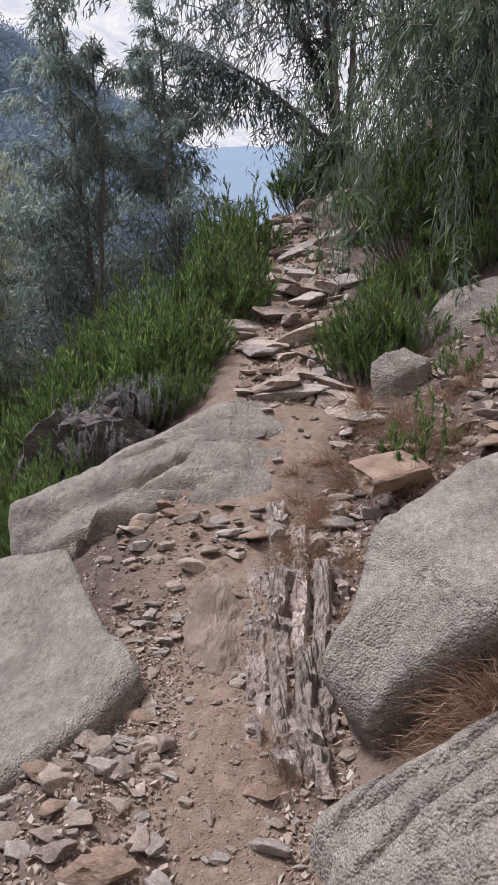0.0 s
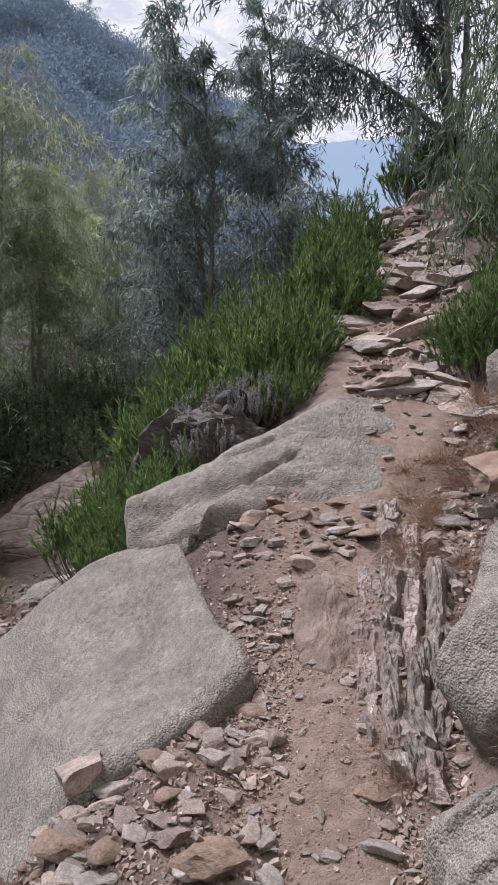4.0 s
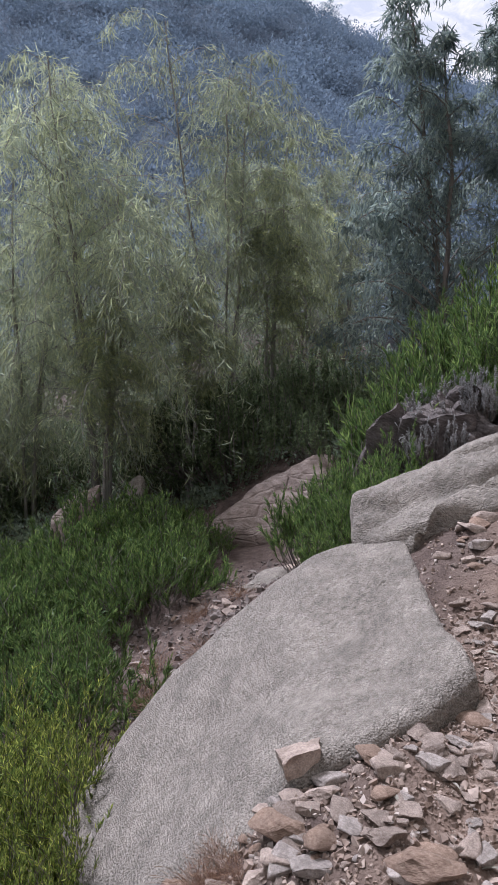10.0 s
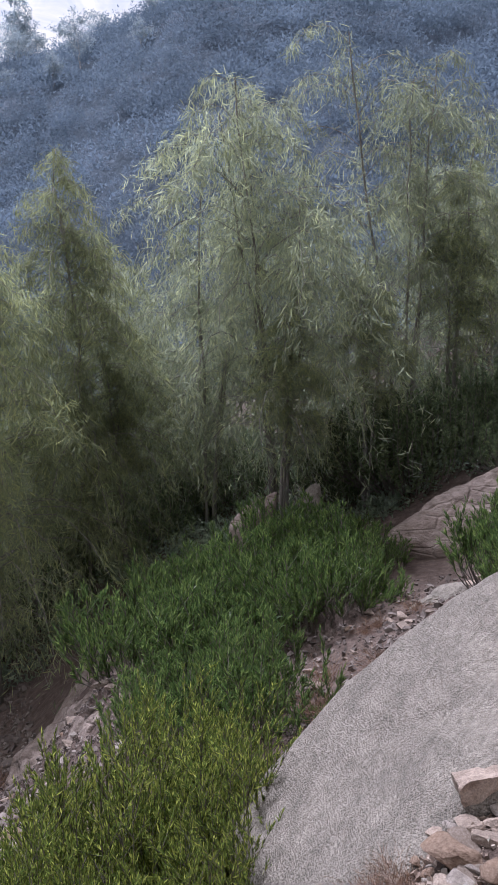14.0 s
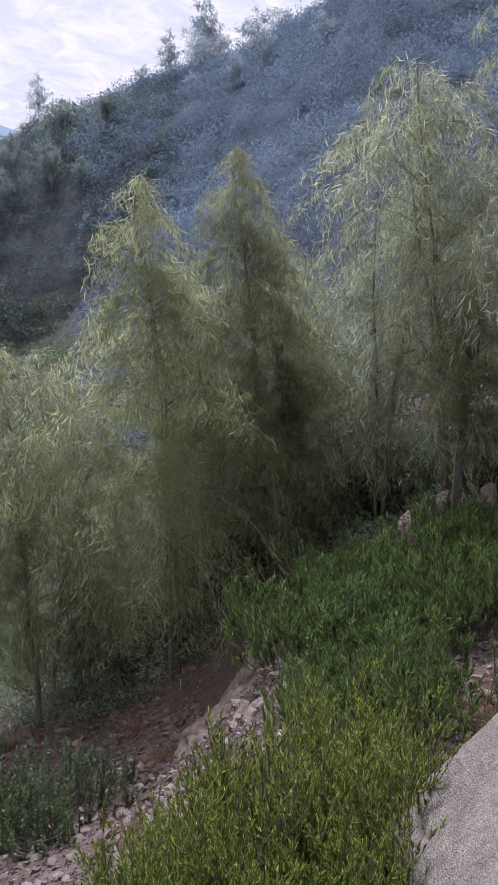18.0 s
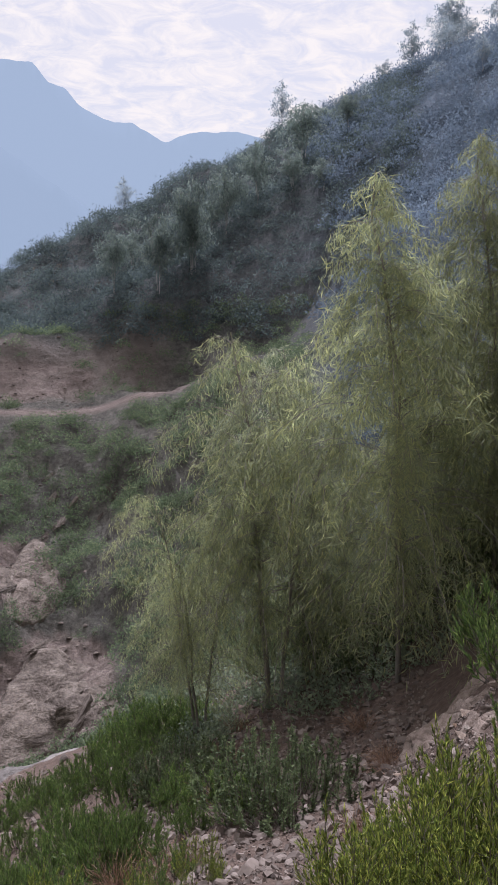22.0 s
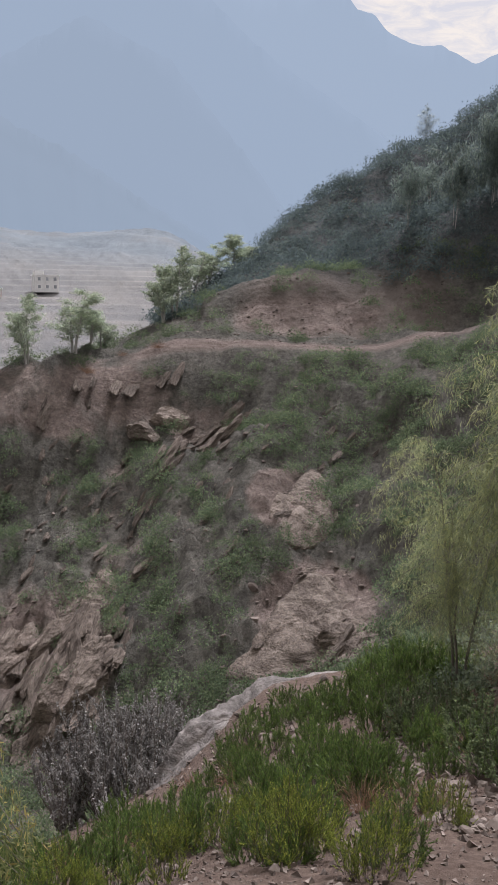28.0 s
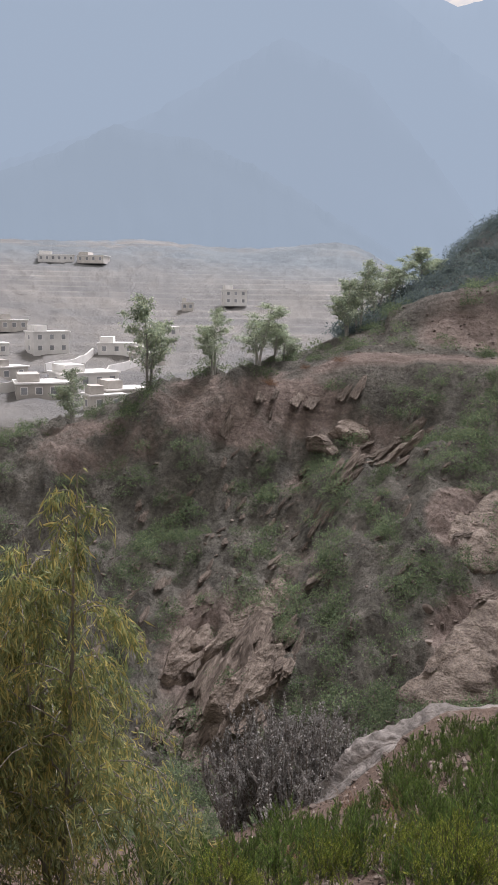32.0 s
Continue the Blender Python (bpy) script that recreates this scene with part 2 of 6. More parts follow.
AUTUMN = leaf_mat("yellowing_hanging_leaf", (0.15, 0.18, 0.088), (0.24, 0.27, 0.112), (0.49, 0.4, 0.145), 0.56)
BUSH_LEAF = leaf_mat("narrow_bush_leaf", (0.06, 0.10, 0.033), (0.115, 0.18, 0.05), (0.24, 0.31, 0.085), 0.48, 0.45)
BUSH_YELLOW = leaf_mat("yellow_green_bush_leaf", (0.085, 0.125, 0.03), (0.205, 0.26, 0.053), (0.50, 0.52, 0.11), 0.56, 0.45)
SCRUB_LEAF = leaf_mat("scrub_leaf", (0.16, 0.20, 0.14), (0.23, 0.28, 0.185), (0.31, 0.36, 0.22), 0.55)
OLIVE_LEAF = leaf_mat("dull_olive_leaf", (0.088, 0.118, 0.06), (0.145, 0.188, 0.088), (0.225, 0.275, 0.125), 0.5)
BANK_LEAF = leaf_mat("far_bank_leaf", (0.10, 0.136, 0.085), (0.15, 0.195, 0.115), (0.225, 0.27, 0.15), 0.5, 0.9, 0.35)
# bluish cast of the slope scrub is haze mixed into its colour
SLOPE_LEAF = leaf_mat("hazed_slope_leaf", (0.11, 0.143, 0.152), (0.14, 0.178, 0.176), (0.185, 0.23, 0.195), 0.5, 1.0, 0.2)
# pale blue leaves: distance haze painted onto the skyline trees
RIDGE_LEAF = leaf_mat("hazed_skyline_leaf", (0.28, 0.335, 0.38), (0.34, 0.395, 0.42), (0.42, 0.475, 0.45), 0.6, 0.9)
POPLAR_LEAF = leaf_mat("young_tree_leaf", (0.26, 0.32, 0.24), (0.36, 0.42, 0.30), (0.50, 0.55, 0.36), 0.5)
# slope trees paled in their leaf colour to look veiled by haze
HAZE_LEAF = leaf_mat("hazed_slope_tree_leaf", (0.18, 0.225, 0.215), (0.225, 0.275, 0.245), (0.285, 0.34, 0.27), 0.6, 0.9)
# blue-grey leaf tone: the haze over the hill is put into the colour
HILL_LEAF = leaf_mat("hazed_hill_leaf", (0.16, 0.205, 0.258), (0.177, 0.224, 0.275), (0.206, 0.256, 0.294), 0.4, 1.0, 0.12)
GREY_LEAF = leaf_mat("grey_twig_leaf", (0.21, 0.20, 0.19), (0.32, 0.31, 0.29), (0.46, 0.445, 0.42), 0.35)
STRAW = leaf_mat("dry_grass", (0.15, 0.082, 0.05), (0.25, 0.15, 0.095), (0.38, 0.255, 0.17), 0.3, 0.6)
DEAD_LEAF = leaf_mat("fallen_leaf", (0.19, 0.17, 0.13), (0.29, 0.265, 0.205), (0.42, 0.39, 0.32), 0.2, 0.6)


def rubble_mat():
    m, nodes, link, bsdf = shader("rubble_stone")
    geo = nodes.new("ShaderNodeNewGeometry")
    ramp = ramp_node(nodes, [(0.0, (0.092, 0.072, 0.06)), (0.6, (0.15, 0.12, 0.1)), (1.0, (0.25, 0.208, 0.178))])
    link(geo.outputs["Random Per Island"], ramp.inputs[0])
    n = nodes.new("ShaderNodeTexNoise"); n.inputs["Scale"].default_value, n.inputs["Detail"].default_value = 14, 6
    link(geo.outputs["Position"], n.inputs["Vector"])
    mr = nodes.new("ShaderNodeMapRange"); mr.inputs["To Min"].default_value, mr.inputs["To Max"].default_value = 0.55, 1.45
    h = nodes.new("ShaderNodeHueSaturation")
    link(n.outputs["Fac"], mr.inputs[0]); link(mr.outputs[0], h.inputs["Value"]); link(ramp.outputs[0], h.inputs["Color"])
    link(h.outputs[0], bsdf.inputs["Base Color"])
    bsdf.inputs["Roughness"].default_value = 0.95
    return m


GRAVEL_STONE = rubble_mat()


# ---- mesh helpers ----
def to_mesh(name, verts, faces, mat, smooth=True):
    me = bpy.data.meshes.new(name)
    me.from_pydata([tuple(v) for v in verts] if not isinstance(verts, list) else verts, [], faces if isinstance(faces, list) else faces.tolist())
    me.materials.append(mat)
    if smooth:
        me.polygons.foreach_set("use_smooth", [True] * len(me.polygons))
    me.update()
    return me


def child(name, me, parent, label=""):
    ob = new(name, me)
    ob.parent = parent
    return tagged(ob, label)


# ---- ground: heights along bearings out from the standpoint ----
SLOPES = {}


def slope(az, *pairs):
    SLOPES[az] = [(0.3, 0.0 if abs(az) < 60 else 0.02)] + list(pairs)


slope(-170, (3, 0.0), (10, 0.5), (30, 4), (120, 25), (600, 60), (4500, 100))
slope(-120, (2, 0.6), (5, 2.4), (10, 5.5), (30, 17), (120, 60), (600, 160), (4500, 200))
slope(-70, (2, 0.9), (5, 3.0), (10, 6.5), (30, 18), (120, 60), (600, 160), (4500, 200))
slope(-30, (1.2, 0.1), (2, 0.45), (3, 1.1), (5, 2.2), (8, 3.8), (14, 7), (30, 16), (80, 40), (600, 130), (4500, 200))
slope(-16, (1.5, 0.05), (2.3, 0.3), (3.2, 0.62), (4.2, 1.05), (5.5, 1.6), (7, 2.4), (11, 4.8), (20, 9), (40, 19), (90, 38), (600, 90), (4500, 100))
slope(-6, (2.15, 0.03), (3, 0.25), (4.5, 0.75), (6, 1.4), (7, 1.85), (9, 2.8), (12, 4.2), (16, 5.4), (30, 8), (90, 14), (600, 10), (4500, 0))
slope(-1, (2.15, 0.02), (3.2, 0.27), (4.6, 0.76), (5.8, 1.32), (7, 1.75), (9, 2.6), (12, 3.9), (13.5, 4.15), (17, 3.5), (25, 0), (60, -10), (120, -16), (600, -30), (4500, -30))
slope(4, (2.15, 0.02), (3.2, 0.27), (4.5, 0.71), (5.6, 1.2), (7, 1.65), (9, 2.3), (12, 3.2), (14, 3.0), (20, 0), (60, -8), (130, -8), (600, -30), (4500, -30))
slope(8.5, (2.15, 0), (3.2, 0.22), (4.35, 0.7), (5.3, 0.9), (6, 0.95), (7, 1.2), (9, 1.6), (12, 1.5), (16, 0.7), (25, 0), (60, 12), (130, 38), (200, 20), (600, -30), (4500, -30))
slope(20, (2, 0.04), (2.5, 0.15), (3, -0.02), (4, 0.08), (5.2, 0.05), (7, -0.18), (9, -0.45), (10.4, -0.5), (12, -0.05), (16, 0.3), (25, 2.5), (60, 19), (130, 49.4), (200, 30), (600, -30), (4500, -30))
slope(16, (2, 0.08), (2.6, 0.2), (3, 0.15), (4, 0.4), (4.9, 0.55), (5.3, 0.4), (7, 0.3), (9, 0.1), (10.5, 0.0), (12, 0.3), (16, 0.3), (25, 1), (60, 16.5), (130, 44.8), (200, 30), (600, -30), (4500, -30))
slope(24, (2, 0.0), (2.4, 0.1), (3, -0.2), (4, -0.25), (5.5, -0.4), (7, -0.65), (9, -1.0), (10.3, -1.0), (11.5, -0.5), (13, 0.0), (20, 0.6), (30, 5), (60, 22), (130, 54.4), (200, 30), (600, -30), (4500, -30))
slope(33, (2, -0.18), (2.3, -0.2), (3, -0.65), (4, -1.0), (5, -1.15), (7, -1.26), (9, -1.2), (11, -1.0), (13, -1.1), (18, -0.5), (25, 2), (60, 24), (130, 59), (200, 30), (600, -30), (4500, -30))
slope(42, (2, -0.3), (3, -1.1), (4, -1.45), (6, -1.65), (8, -1.75), (11, -1.3), (14, -1.4), (20, -1), (30, 3), (60, 24), (130, 58.6), (200, 30), (600, -30), (4500, -30))
slope(51, (2, -0.4), (3, -1.15), (4, -1.5), (6, -1.8), (8, -1.65), (8.8, -2.0), (10, -2.3), (13, -2.2), (18, -2.5), (25, -1), (35, 4), (60, 20), (130, 50.4), (200, 25), (600, -40), (4500, -40))
slope(59, (2, -0.4), (3, -1.2), (5, -2.2), (8, -3), (10, -3.4), (13, -3.8), (18, -4), (25, -4), (35, 0), (60, 13), (125, 44.2), (200, 20), (600, -40), (4500, -40))
slope(68, (3, -1.2), (5, -2.3), (8, -3.6), (11, -4.2), (14, -4.6), (18, -5.5), (25, -7), (33, -4), (48, 1), (57, 1.6), (61, 1.8), (66, 8), (110, 33), (200, 5), (600, -40), (4500, -40))
slope(75, (3, -1.2), (5, -2.4), (8, -3.8), (12, -5), (16, -6), (20, -8), (28, -11), (36, -9), (46, -4), (55, -0.5), (59, -0.4), (64, 5), (75, 10), (105, 25.4), (200, 0), (600, -40), (4500, -40))
slope(82, (3, -1.2), (5, -2.5), (8, -4), (12, -5.4), (17, -7), (20, -9.5), (28, -13), (34, -10.5), (42, -8), (50, -4.2), (54.5, -1.9), (58.5, -1.8), (63.5, 3.4), (75, 7.5), (96, 17.8), (150, 0), (600, -40), (4500, -40))
slope(86, (3, -1.2), (5, -2.55), (8, -4.15), (12, -5.75), (17, -7.3), (20, -10), (28, -13.5), (33.5, -11.3), (42, -8.2), (49.5, -4.9), (54, -2.1), (58, -1.9), (63.5, 2.8), (75, 6.2), (91, 13.2), (135, -4), (600, -32), (4500, -30))
slope(90, (3, -1.2), (5, -2.6), (8, -4.3), (12, -6.1), (17, -7.6), (20, -10.5), (28, -14), (33, -12), (42, -8.5), (49, -5.6), (54, -2.2), (58, -2.0), (63.5, 1.6), (75, 4.8), (86, 8.6), (120, -8), (600, -25), (4500, -20))
slope(94, (3, -1.2), (5, -2.65), (8, -4.55), (12, -6.7), (16.5, -8.5), (20, -12), (28, -15.2), (33, -13.2), (42, -10), (49, -7.3), (53.3, -2.5), (57.5, -2.1), (62.5, 0.6), (70, 2.4), (77, 3.3), (100, -9), (140, -17), (230, -17), (330, -8), (460, 14), (900, 40), (4500, 50))
slope(97, (3, -1.2), (5, -2.7), (8, -4.7), (12, -7), (16, -9.2), (20, -13), (28, -16), (33, -14), (42, -11), (49, -8.5), (53, -2.6), (58, -1.9), (64, -0.6), (72, 0.0), (85, -4), (140, -17), (230, -15), (330, -1), (460, 28), (900, 70), (4500, 90))
slope(106, (3, -1.2), (5, -2.8), (8, -5), (12, -8), (16, -10.5), (20, -14.5), (28, -18), (33, -16), (42, -13), (48, -10.5), (53, -4.2), (55, -3.4), (62, -4.2), (90, -12), (140, -18), (230, -14), (330, 0), (460, 28), (900, 70), (4500, 90))
slope(115, (3, -1.2), (5, -2.9), (8, -5), (12, -8), (20, -14), (30, -18), (40, -15.5), (47, -13), (53, -6.6), (57, -6), (75, -11), (100, -16), (150, -19), (230, -14), (330, 2), (460, 30), (900, 70), (4500, 90))
slope(125, (3, -1.2), (5, -2.9), (8, -5), (12, -8), (20, -14), (30, -19), (40, -17.5), (47, -15), (53, -9.6), (57, -9.2), (75, -14), (100, -18), (150, -19), (230, -14), (330, 4), (460, 32), (900, 70), (4500, 90))
slope(150, (3, -0.8), (10, -4), (30, -12), (60, -18), (150, -22), (460, 0), (900, 50), (4500, 90))

N_AZ = 1440
RINGS = np.concatenate([np.geomspace(0.3, 1.7, 30, endpoint=False), np.geomspace(1.7, 14, 210, endpoint=False), np.geomspace(14, 140, 170, endpoint=False), np.geomspace(140, 600, 90, endpoint=False), np.geomspace(600, 4500, 16)])
AZS = np.linspace(-180, 180, N_AZ, endpoint=False)


def fbm(x, y, scale, octaves=5, seed=0.0, h=1.0):
    return noise.fractal(Vector((x / scale + seed, y / scale - seed, seed * 1.7)), h, 2.0, octaves)


def ridged(x, y, z, seed):
    return noise.ridged_multi_fractal(Vector((x + seed, y - seed, z)), 0.9, 2.1, 4, 1.0, 2.0)


def trail_x(y):
    """Middle of the trail, metres to the right of the standpoint's line."""
    return np.interp(y, [-6, 0, 2, 3.2, 4.6, 5.8, 7, 9, 12, 14], [-0.3, 0.0, -0.12, -0.12, -0.2, 0.02, 0.05, 0.0, 0.2, 0.1])


def build_heights():
    keys = sorted(SLOPES)
    at = np.array([np.interp(np.log(RINGS), np.log([p[0] for p in SLOPES[k]]), [p[1] for p in SLOPES[k]]) for k in keys])
    kk = np.array([keys[-1] - 360] + keys + [keys[0] + 360], float)
    at = np.vstack([at[-1:], at, at[:1]])
    grid = np.array([np.interp(AZS, kk, at[:, j]) for j in range(len(RINGS))]).T
    kern = np.exp(-0.5 * (np.arange(-9, 10) / 4.5) ** 2)
    kern /= kern.sum()
    out = sum(k * np.roll(grid, s, axis=0) for k, s in zip(kern, range(-9, 10)))
    kr = np.array([0.25, 0.5, 0.25])
    pad = np.pad(out, ((0, 0), (1, 1)), mode="edge")
    return kr[0] * pad[:, :-2] + kr[1] * out + kr[2] * pad[:, 2:]


HEIGHT = build_heights()
TRAIL = np.zeros_like(HEIGHT)
for i, az in enumerate(AZS):
    ca, sa = math.cos(radians(az)), -math.sin(radians(az))
    for j, r in enumerate(RINGS):
        if -34 < az < 132 or i % 12 == 0:
            x, y = sa * r, ca * r
            off = abs(x - trail_x(y)) if -6 < y < 14 else 9
            tr = max(0.0, 1 - max(0.0, off - 0.32 - 0.12 * noise.noise(Vector((x * 2, y * 2, 3)))) / 0.4)
            TRAIL[i, j] = tr
            rough = 0.035 + 0.05 * min(1, max(0, (r - 3) / 8))
            h = 0.0
            if r < 30:
                h = fbm(x, y, 1.1, 6, 3.1) * rough * (1 - 0.5 * tr) + (noise.ridged_multi_fractal(Vector((x * 3.1, y * 3.1, 0.5)), 0.9, 2.1, 5, 1.0, 2.0) - 1.0) * 0.022
            if r > 14:
                far = min(1.0, (r - 14) / 14)
                h += far * fbm(x, y, 9, 6, 1.3) * min(1.1, 0.016 * r)
                if 66 < az < 130 and 24 < r < 64:
                    w = min(1, (r - 24) / 6) * min(1, (64 - r) / 4) * min(1, (az - 66) / 8)
                    if r > 50 and az < 103:
                        w *= max(0.12, 1 - (r - 50) / 3) if r < 57 else 0.5
                    g = ridged(x * 0.11, y * 0.11, 0.2, 5.0) - 0.9
                    h += w * (g * 1.3 + (ridged(x * 0.5, y * 0.5, HEIGHT[i, j] * 0.4, 9.0) - 0.9) * 0.5)
                if 6 < az < 95 and 30 < r < 140 and (r > 62 or az < 64):
                    h += min(1, (r - 30) / 30) * (ridged(x * 0.035, y * 0.035, 0.4, 2.0) - 0.9) * (1.8 if r < 95 else 0.7)
                if r > 260 and az > 80:
                    h += min(1.0, (r - 260) / 200) * fbm(x, y, 90, 4, 5.5) * 5.0
                if r > 180 and az > 80:
                    # ploughed terraces on the far side of the valley
                    step = 2.6
                    z = HEIGHT[i, j] + h
                    k = math.floor(z / step)
                    f = z / step - k
                    h += (k + min(1.0, max(0, f - 0.7) / 0.3) - z / step) * step * 0.8 if r < 600 else 0
            HEIGHT[i, j] += h


def ground_z(x, y):
    r = max(0.31, math.hypot(x, y))
    fa = ((math.degrees(math.atan2(-x, y)) + 180) % 360) / 360 * N_AZ
    i = int(fa) % N_AZ
    j = int(np.searchsorted(RINGS, r)) - 1
    j = min(max(j, 0), len(RINGS) - 2)
    u, v = fa - int(fa), (r - RINGS[j]) / (RINGS[j + 1] - RINGS[j])
    i2 = (i + 1) % N_AZ
    return float((HEIGHT[i, j] * (1 - u) + HEIGHT[i2, j] * u) * (1 - v) + (HEIGHT[i, j + 1] * (1 - u) + HEIGHT[i2, j + 1] * u) * v)


def on_ground(az, r, sink=0.0):
    a = radians(az)
    x, y = -math.sin(a) * r, math.cos(a) * r
    return Vector((x, y, ground_z(x, y) - sink))


def meet(az, el, near=1.0, far=200.0):
    """Where the line of sight at that bearing and elevation first meets the ground."""
    i = int(round((az + 180) / 360 * N_AZ)) % N_AZ
    e = np.degrees(np.arctan2(HEIGHT[i] - EYE.z, RINGS))
    ok = np.nonzero((e >= el) & (RINGS >= near) & (RINGS <= far))[0]
    return float(RINGS[ok[0]]) if len(ok) else far


def ground_mat():
    m, nodes, link, bsdf = shader("hillside_ground")
    geo = nodes.new("ShaderNodeNewGeometry")

    def nz(scale, detail=8, rough=0.6):
        n = nodes.new("ShaderNodeTexNoise")
        n.inputs["Scale"].default_value, n.inputs["Detail"].default_value, n.inputs["Roughness"].default_value = scale, detail, rough
        link(geo.outputs["Position"], n.inputs["Vector"])
        return n.outputs["Fac"]

    def attr(name):
        a = nodes.new("ShaderNodeAttribute")
        a.attribute_name = name
        return a.outputs["Fac"]

    def mix(fac, a, b):
        n = nodes.new("ShaderNodeMix"); n.data_type = "RGBA"
        link(fac, n.inputs["Factor"]); link(a, n.inputs["A"]); link(b, n.inputs["B"])
        return n.outputs["Result"]

    def tone(fac, *stops):
        n = ramp_node(nodes, stops)
        link(fac, n.inputs[0])
        return n.outputs[0]

    def limits(fac, lo, hi):
        n = nodes.new("ShaderNodeMapRange"); n.interpolation_type = "SMOOTHSTEP"
        n.inputs["From Min"].default_value, n.inputs["From Max"].default_value = lo, hi
        link(fac, n.inputs[0])
        return n.outputs[0]

    def op(kind, a, b):
        n = nodes.new("ShaderNodeMath"); n.operation = kind
        for k, v in enumerate((a, b)):
            if isinstance(v, float):
                n.inputs[k].default_value = v
            else:
                link(v, n.inputs[k])
        return n.outputs[0]

    soil = tone(nz(9.0, 10, 0.75), (0.3, (0.065, 0.046, 0.037)), (0.5, (0.118, 0.086, 0.069)), (0.7, (0.195, 0.148, 0.12)))
    dirt = tone(nz(14.0, 10, 0.72), (0.3, (0.16, 0.11, 0.08)), (0.5, (0.238, 0.17, 0.126)), (0.72, (0.325, 0.243, 0.187)))
    near = mix(attr("trail"), soil, dirt)
    bare = tone(nz(0.35, 10, 0.7), (0.3, (0.15, 0.122, 0.106)), (0.5, (0.25, 0.205, 0.18)), (0.7, (0.36, 0.305, 0.265)))
    scrub = tone(nz(0.5, 10, 0.7), (0.3, (0.085, 0.083, 0.073)), (0.5, (0.135, 0.128, 0.11)), (0.7, (0.20, 0.187, 0.16)))
    lay = nodes.new("ShaderNodeMapping")
    lay.inputs["Rotation"].default_value, lay.inputs["Scale"].default_value = (radians(35), radians(20), radians(15)), (1.6, 0.35, 0.22)
    link(geo.outputs["Position"], lay.inputs[0])
    bands = nodes.new("ShaderNodeTexNoise")
    bands.inputs["Scale"].default_value, bands.inputs["Detail"].default_value, bands.inputs["Roughness"].default_value = 1.0, 10, 0.72
    link(lay.outputs[0], bands.inputs["Vector"])
    strata = tone(bands.outputs["Fac"], (0.3, (0.10, 0.078, 0.068)), (0.45, (0.20, 0.155, 0.132)), (0.58, (0.31, 0.25, 0.215)), (0.7, (0.40, 0.335, 0.29)))
    half = nodes.new("ShaderNodeValue")
    half.outputs[0].default_value = 0.6
    bare = mix(half.outputs[0], bare, strata)
    cliff = mix(limits(op("ADD", op("MULTIPLY", nz(0.3, 8, 0.7), 0.9), attr("bare")), 0.55, 0.8), scrub, bare)
    # hill ground tinted blue to imitate the haze lying before it
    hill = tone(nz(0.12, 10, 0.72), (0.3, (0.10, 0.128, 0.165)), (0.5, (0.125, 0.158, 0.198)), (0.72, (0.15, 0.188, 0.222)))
    # field tone greyed in its colour for the valley haze
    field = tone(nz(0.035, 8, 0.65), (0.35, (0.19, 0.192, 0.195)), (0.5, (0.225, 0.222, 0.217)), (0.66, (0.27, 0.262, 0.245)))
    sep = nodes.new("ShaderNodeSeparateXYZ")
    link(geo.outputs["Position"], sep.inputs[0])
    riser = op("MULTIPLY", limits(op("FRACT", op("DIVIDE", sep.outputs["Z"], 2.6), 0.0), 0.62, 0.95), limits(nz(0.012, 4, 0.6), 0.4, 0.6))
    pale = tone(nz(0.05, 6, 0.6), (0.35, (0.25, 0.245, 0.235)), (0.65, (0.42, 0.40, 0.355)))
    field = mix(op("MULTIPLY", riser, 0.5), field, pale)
    fine = nodes.new("ShaderNodeHueSaturation")
    spread = nodes.new("ShaderNodeMapRange")
    spread.inputs["From Min"].default_value, spread.inputs["From Max"].default_value = 0.32, 0.68
    spread.inputs["To Min"].default_value, spread.inputs["To Max"].default_value = 0.5, 1.55
    link(nz(3.2, 10, 0.8), spread.inputs[0]); link(spread.outputs[0], fine.inputs["Value"]); link(cliff, fine.inputs["Color"])
    cliff = fine.outputs[0]
    c = mix(attr("mid"), near, cliff)
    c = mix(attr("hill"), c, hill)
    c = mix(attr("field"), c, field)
    # not woodland: bluish grey blended in with distance as painted haze
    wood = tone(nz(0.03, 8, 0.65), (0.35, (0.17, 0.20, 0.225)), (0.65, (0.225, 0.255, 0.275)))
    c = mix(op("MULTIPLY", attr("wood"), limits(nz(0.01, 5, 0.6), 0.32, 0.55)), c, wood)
    c = mix(attr("road"), c, bare)
    link(c, bsdf.inputs["Base Color"])
    bsdf.inputs["Roughness"].default_value = 0.95
    bsdf.inputs["Specular IOR Level"].default_value = 0.15
    b2 = nodes.new("ShaderNodeBump")
    b2.inputs["Distance"].default_value = 0.9
    link(attr("mid"), b2.inputs["Strength"])
    link(op("ADD", nz(0.9, 10, 0.7), op("ADD", op("MULTIPLY", nz(0.25, 6, 0.6), 1.2), op("MULTIPLY", bands.outputs["Fac"], 0.9))), b2.inputs["Height"])
    b = nodes.new("ShaderNodeBump")
    b.inputs["Strength"].default_value, b.inputs["Distance"].default_value = 1.0, 0.03
    link(b2.outputs[0], b.inputs["Normal"])
    link(op("ADD", nz(16, 10, 0.7), op("MULTIPLY", nz(90, 4, 0.6), 0.5)), b.inputs["Height"])
    link(b.outputs[0], bsdf.inputs["Normal"])
    return m


